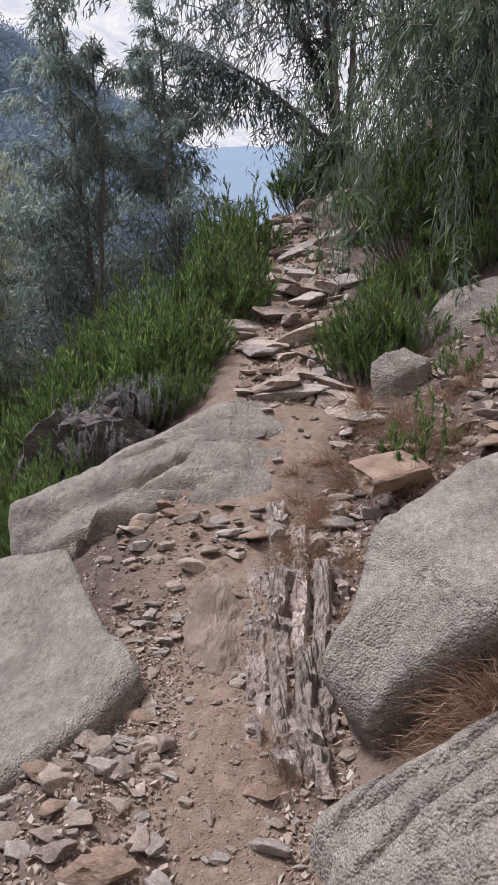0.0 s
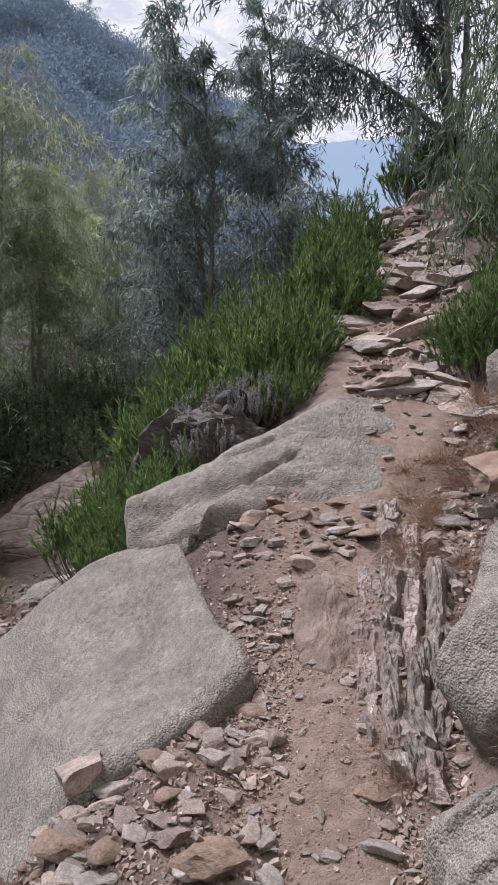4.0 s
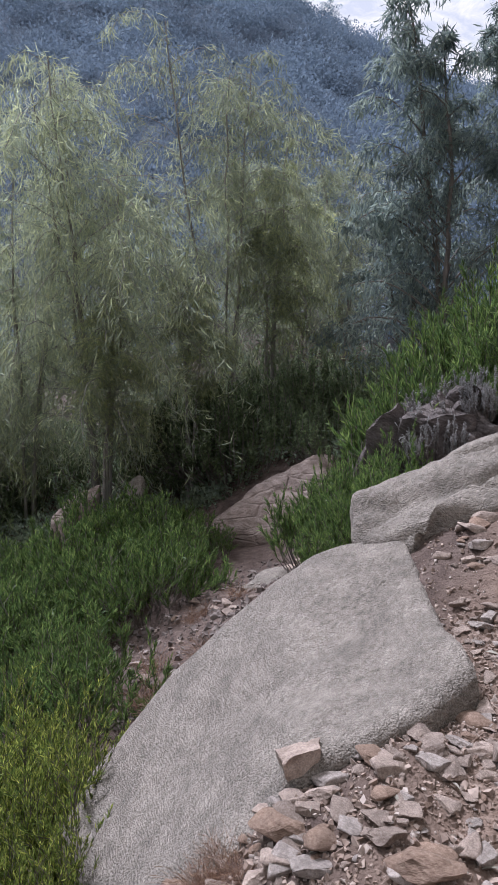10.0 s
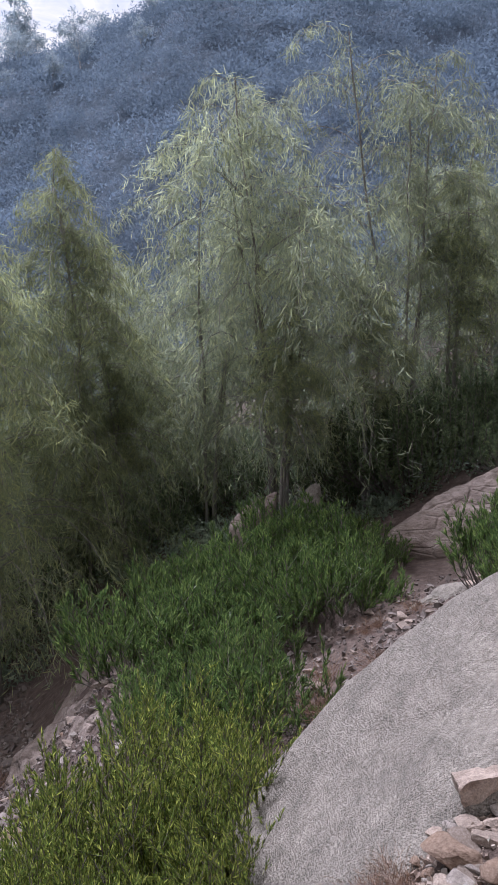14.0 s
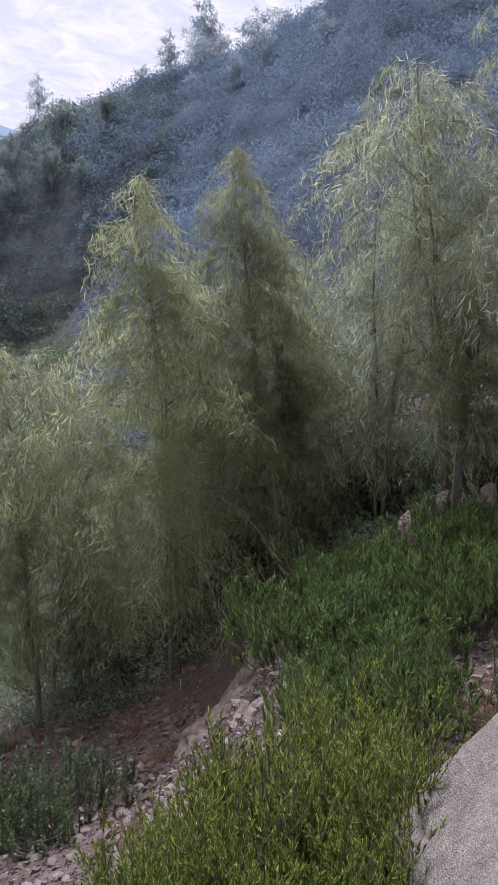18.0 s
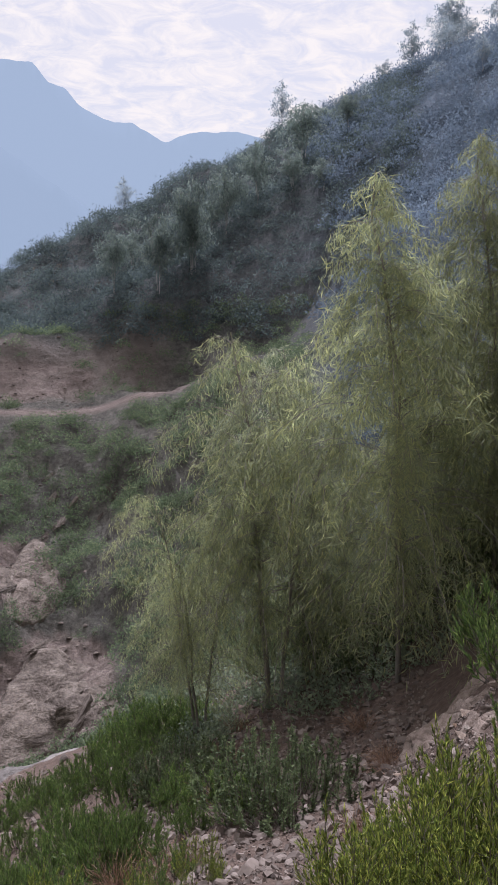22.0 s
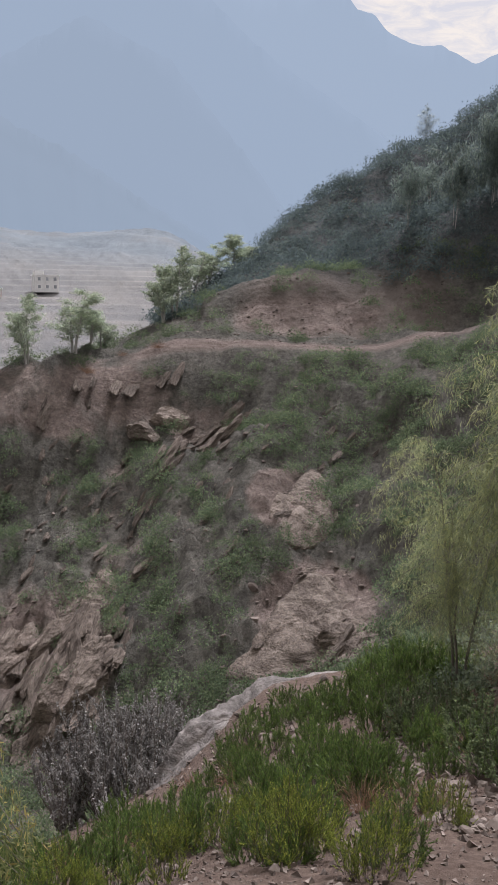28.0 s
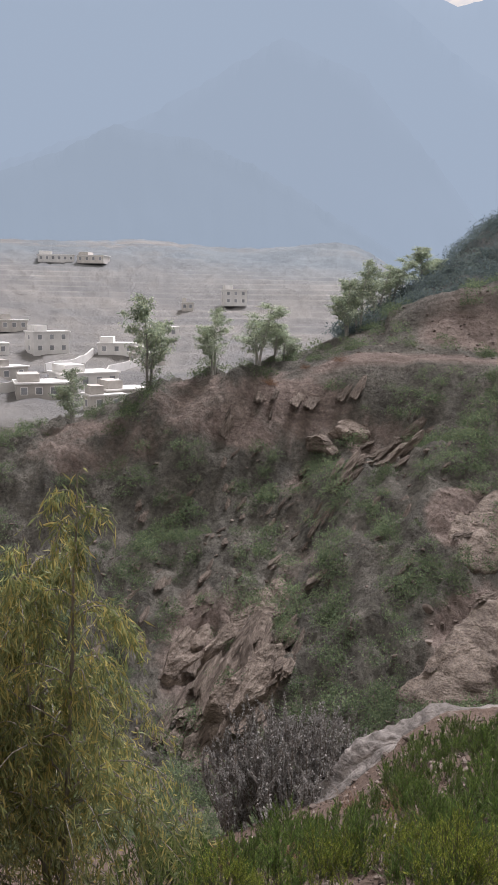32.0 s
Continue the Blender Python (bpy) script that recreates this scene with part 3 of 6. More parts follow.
SCARS = [  # bare patches of the far bank: bearing, elevation, half width, half height, strength
    (104, -7.5, 9, 3.0, 0.45), (116, -10, 6, 2.5, 0.35), (86, -23, 5.5, 4.0, 0.5), (89, -14.8, 2.6, 2.6, 0.45), (87, -1.4, 6, 1.6, 0.45), (107, -27, 6, 7, 0.4), (95, -9.5, 2.5, 2.0, 0.4), (101, -17, 2, 6, 0.3)]


def bareness(az, el):
    out = az * 0 - 0.12
    for a, e, da, de, s in SCARS:
        out = np.maximum(out, s * np.clip(1.5 - ((az - a) / da) ** 2 - ((el - e) / de) ** 2, 0, 1) - 0.12)
    return out


def build_ground():
    cols = [i for i, az in enumerate(AZS) if -34 < az < 132 or i % 12 == 0]
    na, nr = len(cols), len(RINGS)
    a = np.radians(AZS[cols])
    x, y = -np.sin(a)[:, None] * RINGS, np.cos(a)[:, None] * RINGS
    verts = np.stack([x, y, HEIGHT[cols]], -1).reshape(-1, 3)
    ii, jj = np.meshgrid(np.arange(na), np.arange(nr - 1), indexing="ij")
    i2 = (ii + 1) % na
    quads = np.stack([ii * nr + jj, ii * nr + jj + 1, i2 * nr + jj + 1, i2 * nr + jj], -1).reshape(-1, 4)
    verts = np.vstack([verts, [[0, 0, float(HEIGHT[:, 0].mean())]]])
    faces = quads.tolist() + [[len(verts) - 1, i * nr, ((i + 1) % na) * nr] for i in range(na)]
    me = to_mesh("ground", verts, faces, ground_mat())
    rr = np.broadcast_to(RINGS, (na, nr))
    az = np.broadcast_to(AZS[cols][:, None], (na, nr))
    ss = lambda v, lo, hi: (lambda t: t * t * (3 - 2 * t))(np.clip((v - lo) / (hi - lo), 0, 1))
    on_road = ss(rr, 53.4, 54) * (1 - ss(rr, 55.8, 56.6)) * ss(az, 73, 77) * (1 - ss(az, 99, 102))
    on_road = np.maximum(on_road, 0.6 * ss(rr, 57.5, 59) * (1 - ss(rr, 62, 64.5)) * ss(az, 75, 79) * (1 - ss(az, 90, 94)))
    el = np.degrees(np.arctan2(HEIGHT[cols] - EYE.z, RINGS))
    # hill, field and wood mark where the haze-tinted ground tones go
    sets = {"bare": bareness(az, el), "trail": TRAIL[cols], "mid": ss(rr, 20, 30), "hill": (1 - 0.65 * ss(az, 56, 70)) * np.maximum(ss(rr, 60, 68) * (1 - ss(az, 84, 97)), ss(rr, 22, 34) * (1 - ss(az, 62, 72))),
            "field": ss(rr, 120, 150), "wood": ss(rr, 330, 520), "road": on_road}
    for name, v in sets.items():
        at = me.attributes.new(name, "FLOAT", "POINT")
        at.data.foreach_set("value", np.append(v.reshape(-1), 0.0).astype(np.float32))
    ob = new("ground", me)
    return tagged(ob, "stony hillside with a worn dirt trail and gully", "ground", kind="structure")


build_ground()


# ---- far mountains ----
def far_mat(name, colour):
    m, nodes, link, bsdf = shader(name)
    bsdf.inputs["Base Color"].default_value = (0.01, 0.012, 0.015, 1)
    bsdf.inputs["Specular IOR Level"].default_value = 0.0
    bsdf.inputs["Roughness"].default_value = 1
    # the slopes emit an even pale blue that stands in for distant haze
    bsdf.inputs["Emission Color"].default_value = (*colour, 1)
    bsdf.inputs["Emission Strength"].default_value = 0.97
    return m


def mountain(r, low, knots, colour, label, seed, wob=0.12):
    """A far range: a sheet of slope from its foot up to its skyline and back, at r metres."""
    azs = np.arange(knots[0][0], knots[-1][0], 0.25)
    line = np.interp(azs, [k[0] for k in knots], [k[1] for k in knots])
    verts, faces, n = [], [], 14
    for i, (az, el) in enumerate(zip(azs, line)):
        el += wob * noise.fractal(Vector((az * 0.9, seed, 0)), 0.8, 2, 4)
        for j in range(n):
            f = j / (n - 2)
            e = low + (el - low) * min(1, f)
            d = r * (0.86 + 0.14 * f) + r * 0.012 * noise.fractal(Vector((az * 0.35, f * 5, seed)), 0.9, 2, 4)
            p = ray_point(az, e if f <= 1 else el - 3, d if f <= 1 else r * 1.05)
            verts.append(tuple(p))
    for i in range(len(azs) - 1):
        for j in range(n - 1):
            k = i * n + j
            faces.append([k, k + n, k + n + 1, k + 1])
    ob = new("mountain", to_mesh("mountain", verts, faces, far_mat("far_haze_glow", colour)))
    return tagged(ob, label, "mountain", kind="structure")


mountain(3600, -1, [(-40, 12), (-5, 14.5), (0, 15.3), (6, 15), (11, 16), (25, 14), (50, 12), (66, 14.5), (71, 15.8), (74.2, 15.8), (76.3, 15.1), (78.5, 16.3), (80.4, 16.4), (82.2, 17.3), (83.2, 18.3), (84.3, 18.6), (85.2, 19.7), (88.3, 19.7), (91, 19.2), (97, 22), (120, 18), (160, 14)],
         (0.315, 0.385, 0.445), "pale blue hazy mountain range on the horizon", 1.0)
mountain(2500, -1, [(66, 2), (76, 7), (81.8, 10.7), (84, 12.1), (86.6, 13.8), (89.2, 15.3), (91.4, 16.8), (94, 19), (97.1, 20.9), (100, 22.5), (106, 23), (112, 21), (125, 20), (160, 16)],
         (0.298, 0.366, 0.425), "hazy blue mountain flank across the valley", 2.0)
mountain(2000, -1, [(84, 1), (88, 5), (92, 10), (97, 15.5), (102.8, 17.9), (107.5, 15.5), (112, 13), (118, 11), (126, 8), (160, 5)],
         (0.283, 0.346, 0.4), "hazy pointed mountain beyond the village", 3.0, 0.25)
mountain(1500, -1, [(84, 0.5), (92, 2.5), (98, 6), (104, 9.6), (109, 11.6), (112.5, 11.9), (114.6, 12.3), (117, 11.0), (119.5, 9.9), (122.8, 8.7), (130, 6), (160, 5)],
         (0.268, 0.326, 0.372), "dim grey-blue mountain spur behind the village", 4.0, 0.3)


# ---- rocks ----
ICO = {}


def ico(sub):
    if sub not in ICO:
        bm = bmesh.new()
        bmesh.ops.create_icosphere(bm, subdivisions=sub, radius=1.0)
        bm.verts.index_update()
        ICO[sub] = (np.array([v.co for v in bm.verts]), [[v.index for v in f.verts] for f in bm.faces])
        bm.free()
    return ICO[sub]


def cut_rock(seed, sub=3, size=(1, 1, 1), cuts=14, rough=0.04, boxy=0.0, depth=(0.45, 0.8)):
    """A broken stone: a ball cut back by random planes, its edges slightly worn. Unit size before scaling."""
    rng = np.random.RandomState(seed)
    v, f = ico(sub)
    v = v * 1.0
    planes = [rng.normal(size=3) for _ in range(cuts)]
    if boxy:
        planes = [np.array(a) * s + rng.normal(size=3) * 0.16 for a in ((1, 0, 0), (0, 1, 0), (0, 0, 1)) for s in (1, -1)] + planes[: cuts // 3]
    for k, n in enumerate(planes):
        n = n / np.linalg.norm(n)
        d = rng.uniform(*depth) if not boxy else (rng.uniform(0.5, 0.6) if k < 6 else rng.uniform(0.62, 0.85))
        over = np.maximum(0, v @ n - d)
        v -= over[:, None] * n
    v = v * np.array(size)
    k = rng.uniform(0, 50)
    out = [tuple(np.array(p) * (1 + rough * noise.fractal(Vector(p / max(size)) * 2.6 + Vector((k, k, 0)), 0.8, 2, 4))) for p in v]
    return out, f


def rim_rock(name, rim, mat, label, category="rock", depth=0.5, bulge=0.08, seed=0, rough=0.03, n=72, rings=12, undercut=0.08, flare=0.04,
             grooves=0.0, groove_dir=(0.3, 1.0, 0), round_edge=0.035):
    """A bedded rock given by the outline of its upper face: (bearing, elevation, distance) corners in order."""
    pts = [ray_point(*p) for p in rim]
    m = len(pts)
    loop = []
    for k in range(n):
        t = k / n * m
        i, u = int(t), t - int(t)
        p0, p1, p2, p3 = (np.array(pts[(i + q) % m]) for q in (-1, 0, 1, 2))
        cr = 0.5 * (2 * p1 + (p2 - p0) * u + (2 * p0 - 5 * p1 + 4 * p2 - p3) * u * u + (3 * p1 - p0 - 3 * p2 + p3) * u ** 3)
        loop.append(0.35 * cr + 0.65 * (p1 * (1 - u) + p2 * u))
    loop = np.array(loop)
    c = loop.mean(0)
    size = np.linalg.norm(loop - c, axis=1).mean()
    verts = [c + (0, 0, bulge)]
    levels = []
    for q in range(1, rings + 1):
        s = (q / rings) ** 0.8
        levels.append(c + (loop - c) * s * (1 - round_edge * (s ** 6)) + np.array([0, 0, 1]) * (bulge * (1 - s ** 2.4)))
    e = round_edge * size
    for drop, out in ((e * 0.5, 0.0), (e * 1.3, flare * 0.7), (depth * 0.25 + e, flare), (depth * 0.5, flare * 0.4), (depth * 0.75, -undercut * 0.6), (depth, -undercut), (depth * 1.6, -undercut * 1.5)):
        lv = c + (loop - c) * (1 + out)
        lv[:, 2] = loop[:, 2] - drop
        levels.append(lv)
    for lv in levels:
        verts.extend(lv)
    verts = np.array(verts)
    gd = np.array(groove_dir) / np.linalg.norm(groove_dir)
    side = np.cross(gd, (0, 0, 1))
    for k, p in enumerate(verts):
        w = Vector(p - c)
        d = noise.fractal(w * (1.3 / size) + Vector((seed, 0, seed)), 0.9, 2, 3) * 1.6 + noise.fractal(w * (6 / size) + Vector((0, seed, 0)), 0.8, 2, 4) * 0.55
        vec = np.array((p - c) / (np.linalg.norm(p - c) + 1e-6)) * 0.6 + np.array((0, 0, 0.8))
        p += vec * d * rough * size
        if grooves:
            bend = 0.5 * noise.noise(Vector(((p - c) @ gd * 1.5 / size, (p - c) @ side * 1.5 / size, seed + 5)))
            g = abs(noise.noise(Vector((((p - c) @ side / size + 0.25 * bend) * 3.0, (p - c) @ gd * 0.55 / size, seed))))
            p[2] -= grooves * size * 0.42 * max(0, 1 - g / 0.13) ** 1.3
    faces = [[0, 1 + k, 1 + (k + 1) % n] for k in range(n)]
    for q in range(len(levels) - 1):
        a, b = 1 + q * n, 1 + (q + 1) * n
        faces += [[a + k, b + k, b + (k + 1) % n, a + (k + 1) % n] for k in range(n)]
    base = Vector((c[0], c[1], c[2]))
    me = to_mesh(name, [tuple(p - c) for p in verts], faces, mat)
    ob = new(name, me)
    ob.location = base
    return tagged(ob, label, category)


rim_rock("slab_rock", [(18.3, -13.2, 4.3), (15.5, -13.2, 4.2), (14.0, -16.2, 3.8), (12.3, -19.7, 3.3), (10.4, -21.8, 3.0), (13.9, -25.0, 2.75), (18.6, -27.5, 2.55), (24.0, -29.6, 2.45), (26.3, -33.1, 2.3), (30.4, -35.3, 2.3), (34.0, -36.9, 2.4), (38.4, -35.8, 2.9), (42.1, -32.2, 3.7), (38.9, -28.8, 3.9), (33.1, -23.3, 4.1), (27.4, -18.4, 4.2), (22.6, -14.7, 4.3)],
         GRANITE, "large smooth pale grey granite slab beside the trail", depth=0.45, bulge=0.05, seed=3, rough=0.024, n=110, rings=22)
rim_rock("ledge_rock", [(19.1, -10.0, 4.6), (16.2, -8.5, 4.8), (13.6, -7.9, 4.9), (8.4, -5.2, 5.2), (3.8, -2.6, 5.6), (-0.4, -2.3, 5.8), (-3.4, -4.3, 5.5), (-1.3, -7.2, 5.0), (0.3, -9.5, 4.6), (3.7, -10.4, 4.5), (8.0, -10.6, 4.4), (13.4, -11.0, 4.3), (14.6, -12.8, 4.2), (18.3, -13.3, 4.25)],
         GRANITE, "pale grey granite ledge with dark grooves crossing the trail", depth=0.5, bulge=0.06, seed=8, rough=0.035, n=150, rings=34, grooves=0.2, groove_dir=(1, 0.55, 0))
rim_rock("ledge_layer", [(8.7, -5.6, 5.1), (6.8, -7.0, 4.9), (6.0, -8.5, 4.72), (4.0, -9.2, 4.62), (1.4, -9.8, 4.58), (-0.2, -8.2, 4.95), (-1.4, -5.6, 5.4), (0.2, -3.2, 5.75), (3.6, -2.8, 5.55), (6.6, -4.2, 5.3)],
         GRANITE, "upper granite layer of the ledge with a dark stepped edge", depth=0.12, bulge=0.07, seed=9, rough=0.03, n=90, rings=16, undercut=0.05, grooves=0.05, groove_dir=(1, 0.45, 0))
rim_rock("boulder", [(-16.0, -5.8, 3.6), (-12.9, -7.7, 3.5), (-9.8, -10.0, 3.4), (-7.6, -12.1, 3.2), (-6.7, -15.5, 3.0), (-5.5, -18.3, 2.8), (-4.3, -20.4, 2.7), (-6.1, -22.6, 2.6), (-7.8, -23.6, 2.55), (-9.4, -22.0, 2.55), (-12.6, -19.4, 2.55), (-16.6, -16.2, 2.55), (-23.8, -13.5, 2.6), (-25.0, -5.0, 3.4)],
         GRANITE, "large pale granite boulder on the uphill bank", "boulder", depth=0.3, bulge=0.05, seed=15, rough=0.03, n=110, rings=20, undercut=0.2)
rim_rock("low_boulder", [(-17.0, -23.7, 2.2), (-12.2, -26.9, 2.2), (-6.3, -29.9, 2.25), (-3.6, -32.0, 2.2), (-5.2, -33.7, 2.05), (-4.9, -36.6, 1.9), (-14.6, -38.5, 1.6), (-22.3, -34.1, 1.6), (-25.2, -23.7, 2.0)],
         GRANITE, "grooved pale grey boulder at the trail's edge", "boulder", depth=0.35, bulge=0.05, seed=21, rough=0.03, n=150, rings=40, grooves=0.34, groove_dir=(1, 0.12, 0))
v, f = cut_rock(77, 4, (0.34, 0.2, 0.09), 14, 0.12, 1.0)
ochre = new("ochre_slab", to_mesh("ochre_slab", v, f, OCHRE, smooth=False))
ochre.matrix_world = Matrix.Translation(ray_point(-8.6, -7.9, 4.25)) @ pose(0, 0, 0, 18, -12, 18)
tagged(ochre, "tilted ochre stone slab on the bank", "rock")
rim_rock("bank_rock", [(-9.5, 3.0, 6.2), (-12.0, 5.2, 6.5), (-15.4, 6.3, 6.6), (-18.4, 5.1, 6.4), (-15.6, 2.4, 6.1), (-10.9, 2.2, 6.1)],
         GRANITE, "grey rock jutting out under the bushes", depth=0.4, bulge=0.08, seed=31, rough=0.06, n=60, rings=10)
rim_rock("bank_rock", [(-6.9, 0.3, 5.6), (-9.3, 1.3, 5.8), (-11.0, 0.4, 5.6), (-8.6, -0.7, 5.5)],
         GRANITE, "small weathered grey rock on the bank", depth=0.25, bulge=0.05, seed=33, rough=0.08, n=48, rings=8)
for k, (az, top, r, w, d, turn, lean) in enumerate(((15.6, -4.2, 6.3, 0.24, 0.18, 15, 20), (14.2, -3.2, 6.3, 0.3, 0.2, 5, 22), (12.6, -2.4, 6.35, 0.32, 0.22, 22, 20), (10.8, -2.0, 6.4, 0.3, 0.22, 0, 16), (9.2, -2.2, 6.4, 0.26, 0.2, -15, 12), (13.2, -4.2, 6.1, 0.24, 0.15, 12, 24), (11.4, -3.8, 6.15, 0.26, 0.16, 25, 20))):
    p = on_ground(az, r)
    high = max(0.16, (ray_point(az, top, r).z - p.z) * 0.5 + 0.1)
    v, f = cut_rock(90 + k, 4, (w * 1.6, d * 1.6, high * 1.6), 18, 0.24, k % 2, (0.42, 0.75))
    ob = new("dark_rock", to_mesh("dark_rock", v, f, DARK_ROCK, smooth=False))
    ob.matrix_world = pose(p.x, p.y, p.z + high - 0.22, 12, lean, turn)
    tagged(ob, "dark brown fractured rock below the green bushes", "rock", "dark rocks")
rim_rock("far_slab", [(30.4, -12.8, 10.3), (27.3, -10.4, 10.8), (22.8, -7.6, 11.6), (21.0, -7.4, 11.6), (20.9, -11.4, 10.6), (25.2, -13.4, 10.2)],
         BROWN_ROCK, "brown sloping rock slab in the gully", depth=0.5, bulge=0.12, seed=41, rough=0.05, n=80, rings=12)
rim_rock("gully_rock", [(28.5, -17.8, 8.0), (26.4, -16.1, 8.4), (24.3, -15.8, 8.4), (25.1, -17.6, 8.0), (27.6, -18.4, 7.9)],
         GRANITE, "small pale rock beside the gravel wash", depth=0.25, bulge=0.06, seed=43, rough=0.06, n=48, rings=8)
rim_rock("gully_rock", [(42.0, -11.7, 11.3), (40.0, -10.1, 11.6), (38.5, -9.7, 11.6), (39.0, -10.9, 11.3), (41.1, -12.3, 11.1)],
         BROWN_ROCK, "dark boulder at the foot of the trees", "rock", depth=0.7, bulge=0.1, seed=47, rough=0.09, n=48, rings=8)
rim_rock("gully_rock", [(36.6, -10.5, 11.3), (36.2, -9.3, 11.5), (35.1, -9.0, 11.5), (35.3, -10.1, 11.3)],
         GRANITE, "pale upright rock at the foot of the trees", "rock", depth=0.7, bulge=0.1, seed=49, rough=0.09, n=48, rings=8)
rim_rock("lower_ledge", [(99.8, -35.0, 15.5), (97.0, -31.5, 16.2), (93.4, -29.6, 16.8), (89.3, -27.4, 17.2), (82.1, -27.2, 17.0), (86.5, -28.3, 16.4), (90.6, -29.5, 16.0), (93.8, -32.0, 15.6), (98.0, -34.7, 15.1)],
         LEDGE_ROCK, "long grey rock ledge at the edge of the gully", "rock", depth=1.1, bulge=0.12, seed=53, rough=0.08, n=110, rings=16, grooves=0.1, groove_dir=(0.4, 1, 0))
rim_rock("lower_rock", [(85.0, -32.5, 13.4), (83.7, -30.9, 13.8), (81.4, -31.1, 13.6), (81.8, -32.2, 13.3)],
         GRANITE, "grey rock half buried among low shrubs", depth=0.4, bulge=0.1, seed=57, rough=0.08, n=48, rings=8)
# upended layers of gneiss along the trail's right side
def lift(az, el, h):
    """Distance at which that line of sight is h metres over the ground."""
    i = int(round((az + 180) / 360 * N_AZ)) % N_AZ
    e = np.degrees(np.arctan2(HEIGHT[i] + h - EYE.z, RINGS))
    ok = np.nonzero((e >= el) & (RINGS > 1.2))[0]
    return float(RINGS[ok[0]])


def bed(seed, y0, y1, az0, az1, rise, mat):
    """One upended bed of rock: a low ridge along the trail, split into thin jagged leaves, its foot in the ground."""
    n, m = max(30, int((y1 - y0) * 85)), 46
    verts, faces = [], []
    for i in range(n):
        t = i / (n - 1)
        y = y0 + (y1 - y0) * t
        wob = 0.35 * noise.fractal(Vector((y * 1.6, seed, 0)), 0.9, 2, 4)
        left, right = -math.tan(radians(az0 + wob * 1.2)) * y, -math.tan(radians(az1 + wob)) * y
        along = min(1, t * 5, (1 - t) * 5) ** 0.7 * (0.55 + 1.1 * noise.fractal(Vector((y * 2.4, seed * 3.1, 1)), 0.9, 2, 4))
        for j in range(m):
            u = j / (m - 1)
            x = left + (right - left) * u
            hump = min(1, u * 5, (1 - u) * 3.5) ** 0.6
            skew = x + 0.12 * (y - y0) + 0.03 * noise.noise(Vector((y * 3, x * 4, seed)))
            thin = noise.noise(Vector((skew * 30, y * 2.2, seed + 2))) * 0.6 + noise.noise(Vector((skew * 75, y * 9, seed + 7))) * 0.45
            brk = noise.noise(Vector((skew * 16, math.floor(y * 7 + 2.5 * noise.noise(Vector((skew * 18, y, seed)))) * 1.37, seed + 11)))
            grain = noise.fractal(Vector((x * 40, y * 26, seed)), 0.8, 2, 3)
            h = rise * 0.8 * max(0.0, along) * hump * (0.78 + 0.3 * thin + 0.3 * brk) + (0.016 * grain + 0.02 * noise.fractal(Vector((x * 14, y * 12, seed)), 0.9, 2, 3)) * hump - 0.01
            verts.append((x, y, ground_z(x, y) - 0.05 * (1 - hump) + h))
    for i in range(n - 1):
        for j in range(m - 1):
            k = i * m + j
            faces.append([k, k + 1, k + m + 1, k + m])
    c = Vector(verts[(n // 2) * m + m // 2])
    ob = new("rock_layer", to_mesh("rock_layer", [tuple(Vector(v) - c) for v in verts], faces, mat, smooth=False))
    ob.location = c
    return tagged(ob, "upended grey-brown layer of banded rock beside the trail", "rock", "upended rock layers")


for k, (y0, y1, az0, az1, rise) in enumerate(((2.62, 3.9, 2.4, -0.2, 0.06), (2.5, 3.5, 0.1, -1.9, 0.13), (3.4, 4.5, 0.6, -1.4, 0.13), (2.55, 3.3, -1.7, -3.6, 0.20), (3.1, 4.3, -1.2, -2.9, 0.20), (2.4, 3.1, -3.4, -5.2, 0.20), (2.95, 3.9, -2.8, -4.6, 0.24))):
    bed(40 + k * 3.7, y0, y1, az0, az1, rise * 0.8, BROWN_ROCK if k in (0, 4) else GNEISS)
FIN = []
for k in range(12):
    rng = np.random.RandomState(360 + k)
    v, f = cut_rock(360 + k, 3, (rng.uniform(0.035, 0.075), rng.uniform(0.1, 0.22), rng.uniform(0.06, 0.1)), 17, 0.26, k % 2, (0.42, 0.8))
    FIN.append(to_mesh("rock_fin", v, f, BROWN_ROCK if k % 4 == 3 else GNEISS, smooth=False))
rng = np.random.RandomState(19)
for k in range(52):
    u = rng.rand()
    r = rng.uniform(2.5, 4.35)
    az = 0.9 - 6.2 * u + rng.normal() * 0.2
    p = on_ground(az, r)
    s = rng.uniform(0.7, 1.2)
    ob = new("rock_fin", FIN[rng.randint(12)])
    ob.matrix_world = pose(p.x, p.y, p.z - 0.03 + 0.04 * u, rng.uniform(-7, 7), rng.uniform(-22, 2), rng.uniform(0, 12)) @ Matrix.Diagonal((s, s, s, 1))
    tagged(ob, "thin upended slab of grey-brown banded rock", "rock", "upended rock layers")
rim_rock("slope_rock", [(a, e, lift(a, e, 0.07)) for a, e in ((70.2, -38.2), (69.0, -36.8), (67.3, -36.9), (66.6, -38.6), (68.5, -39.6))],
         BROWN_ROCK, "brown rock poking out of the rubble slope", depth=0.4, bulge=0.02, seed=71, rough=0.06, n=60, rings=10)

rim_rock("bank_ledge", [(a, e, lift(a, e, h)) for a, e, h in ((52.2, -20.8, 0.08), (55.4, -24.3, 0.1), (58.1, -27.0, 0.1), (60.4, -29.8, 0.1), (59.4, -31.0, 0.08), (55.5, -28.4, 0.02), (52.0, -24.8, 0.0), (50.2, -21.6, 0.0))],
         BROWN_ROCK, "rocky edge of the bank covered with loose stones", depth=0.5, bulge=0.0, seed=59, rough=0.13, n=110, rings=18)
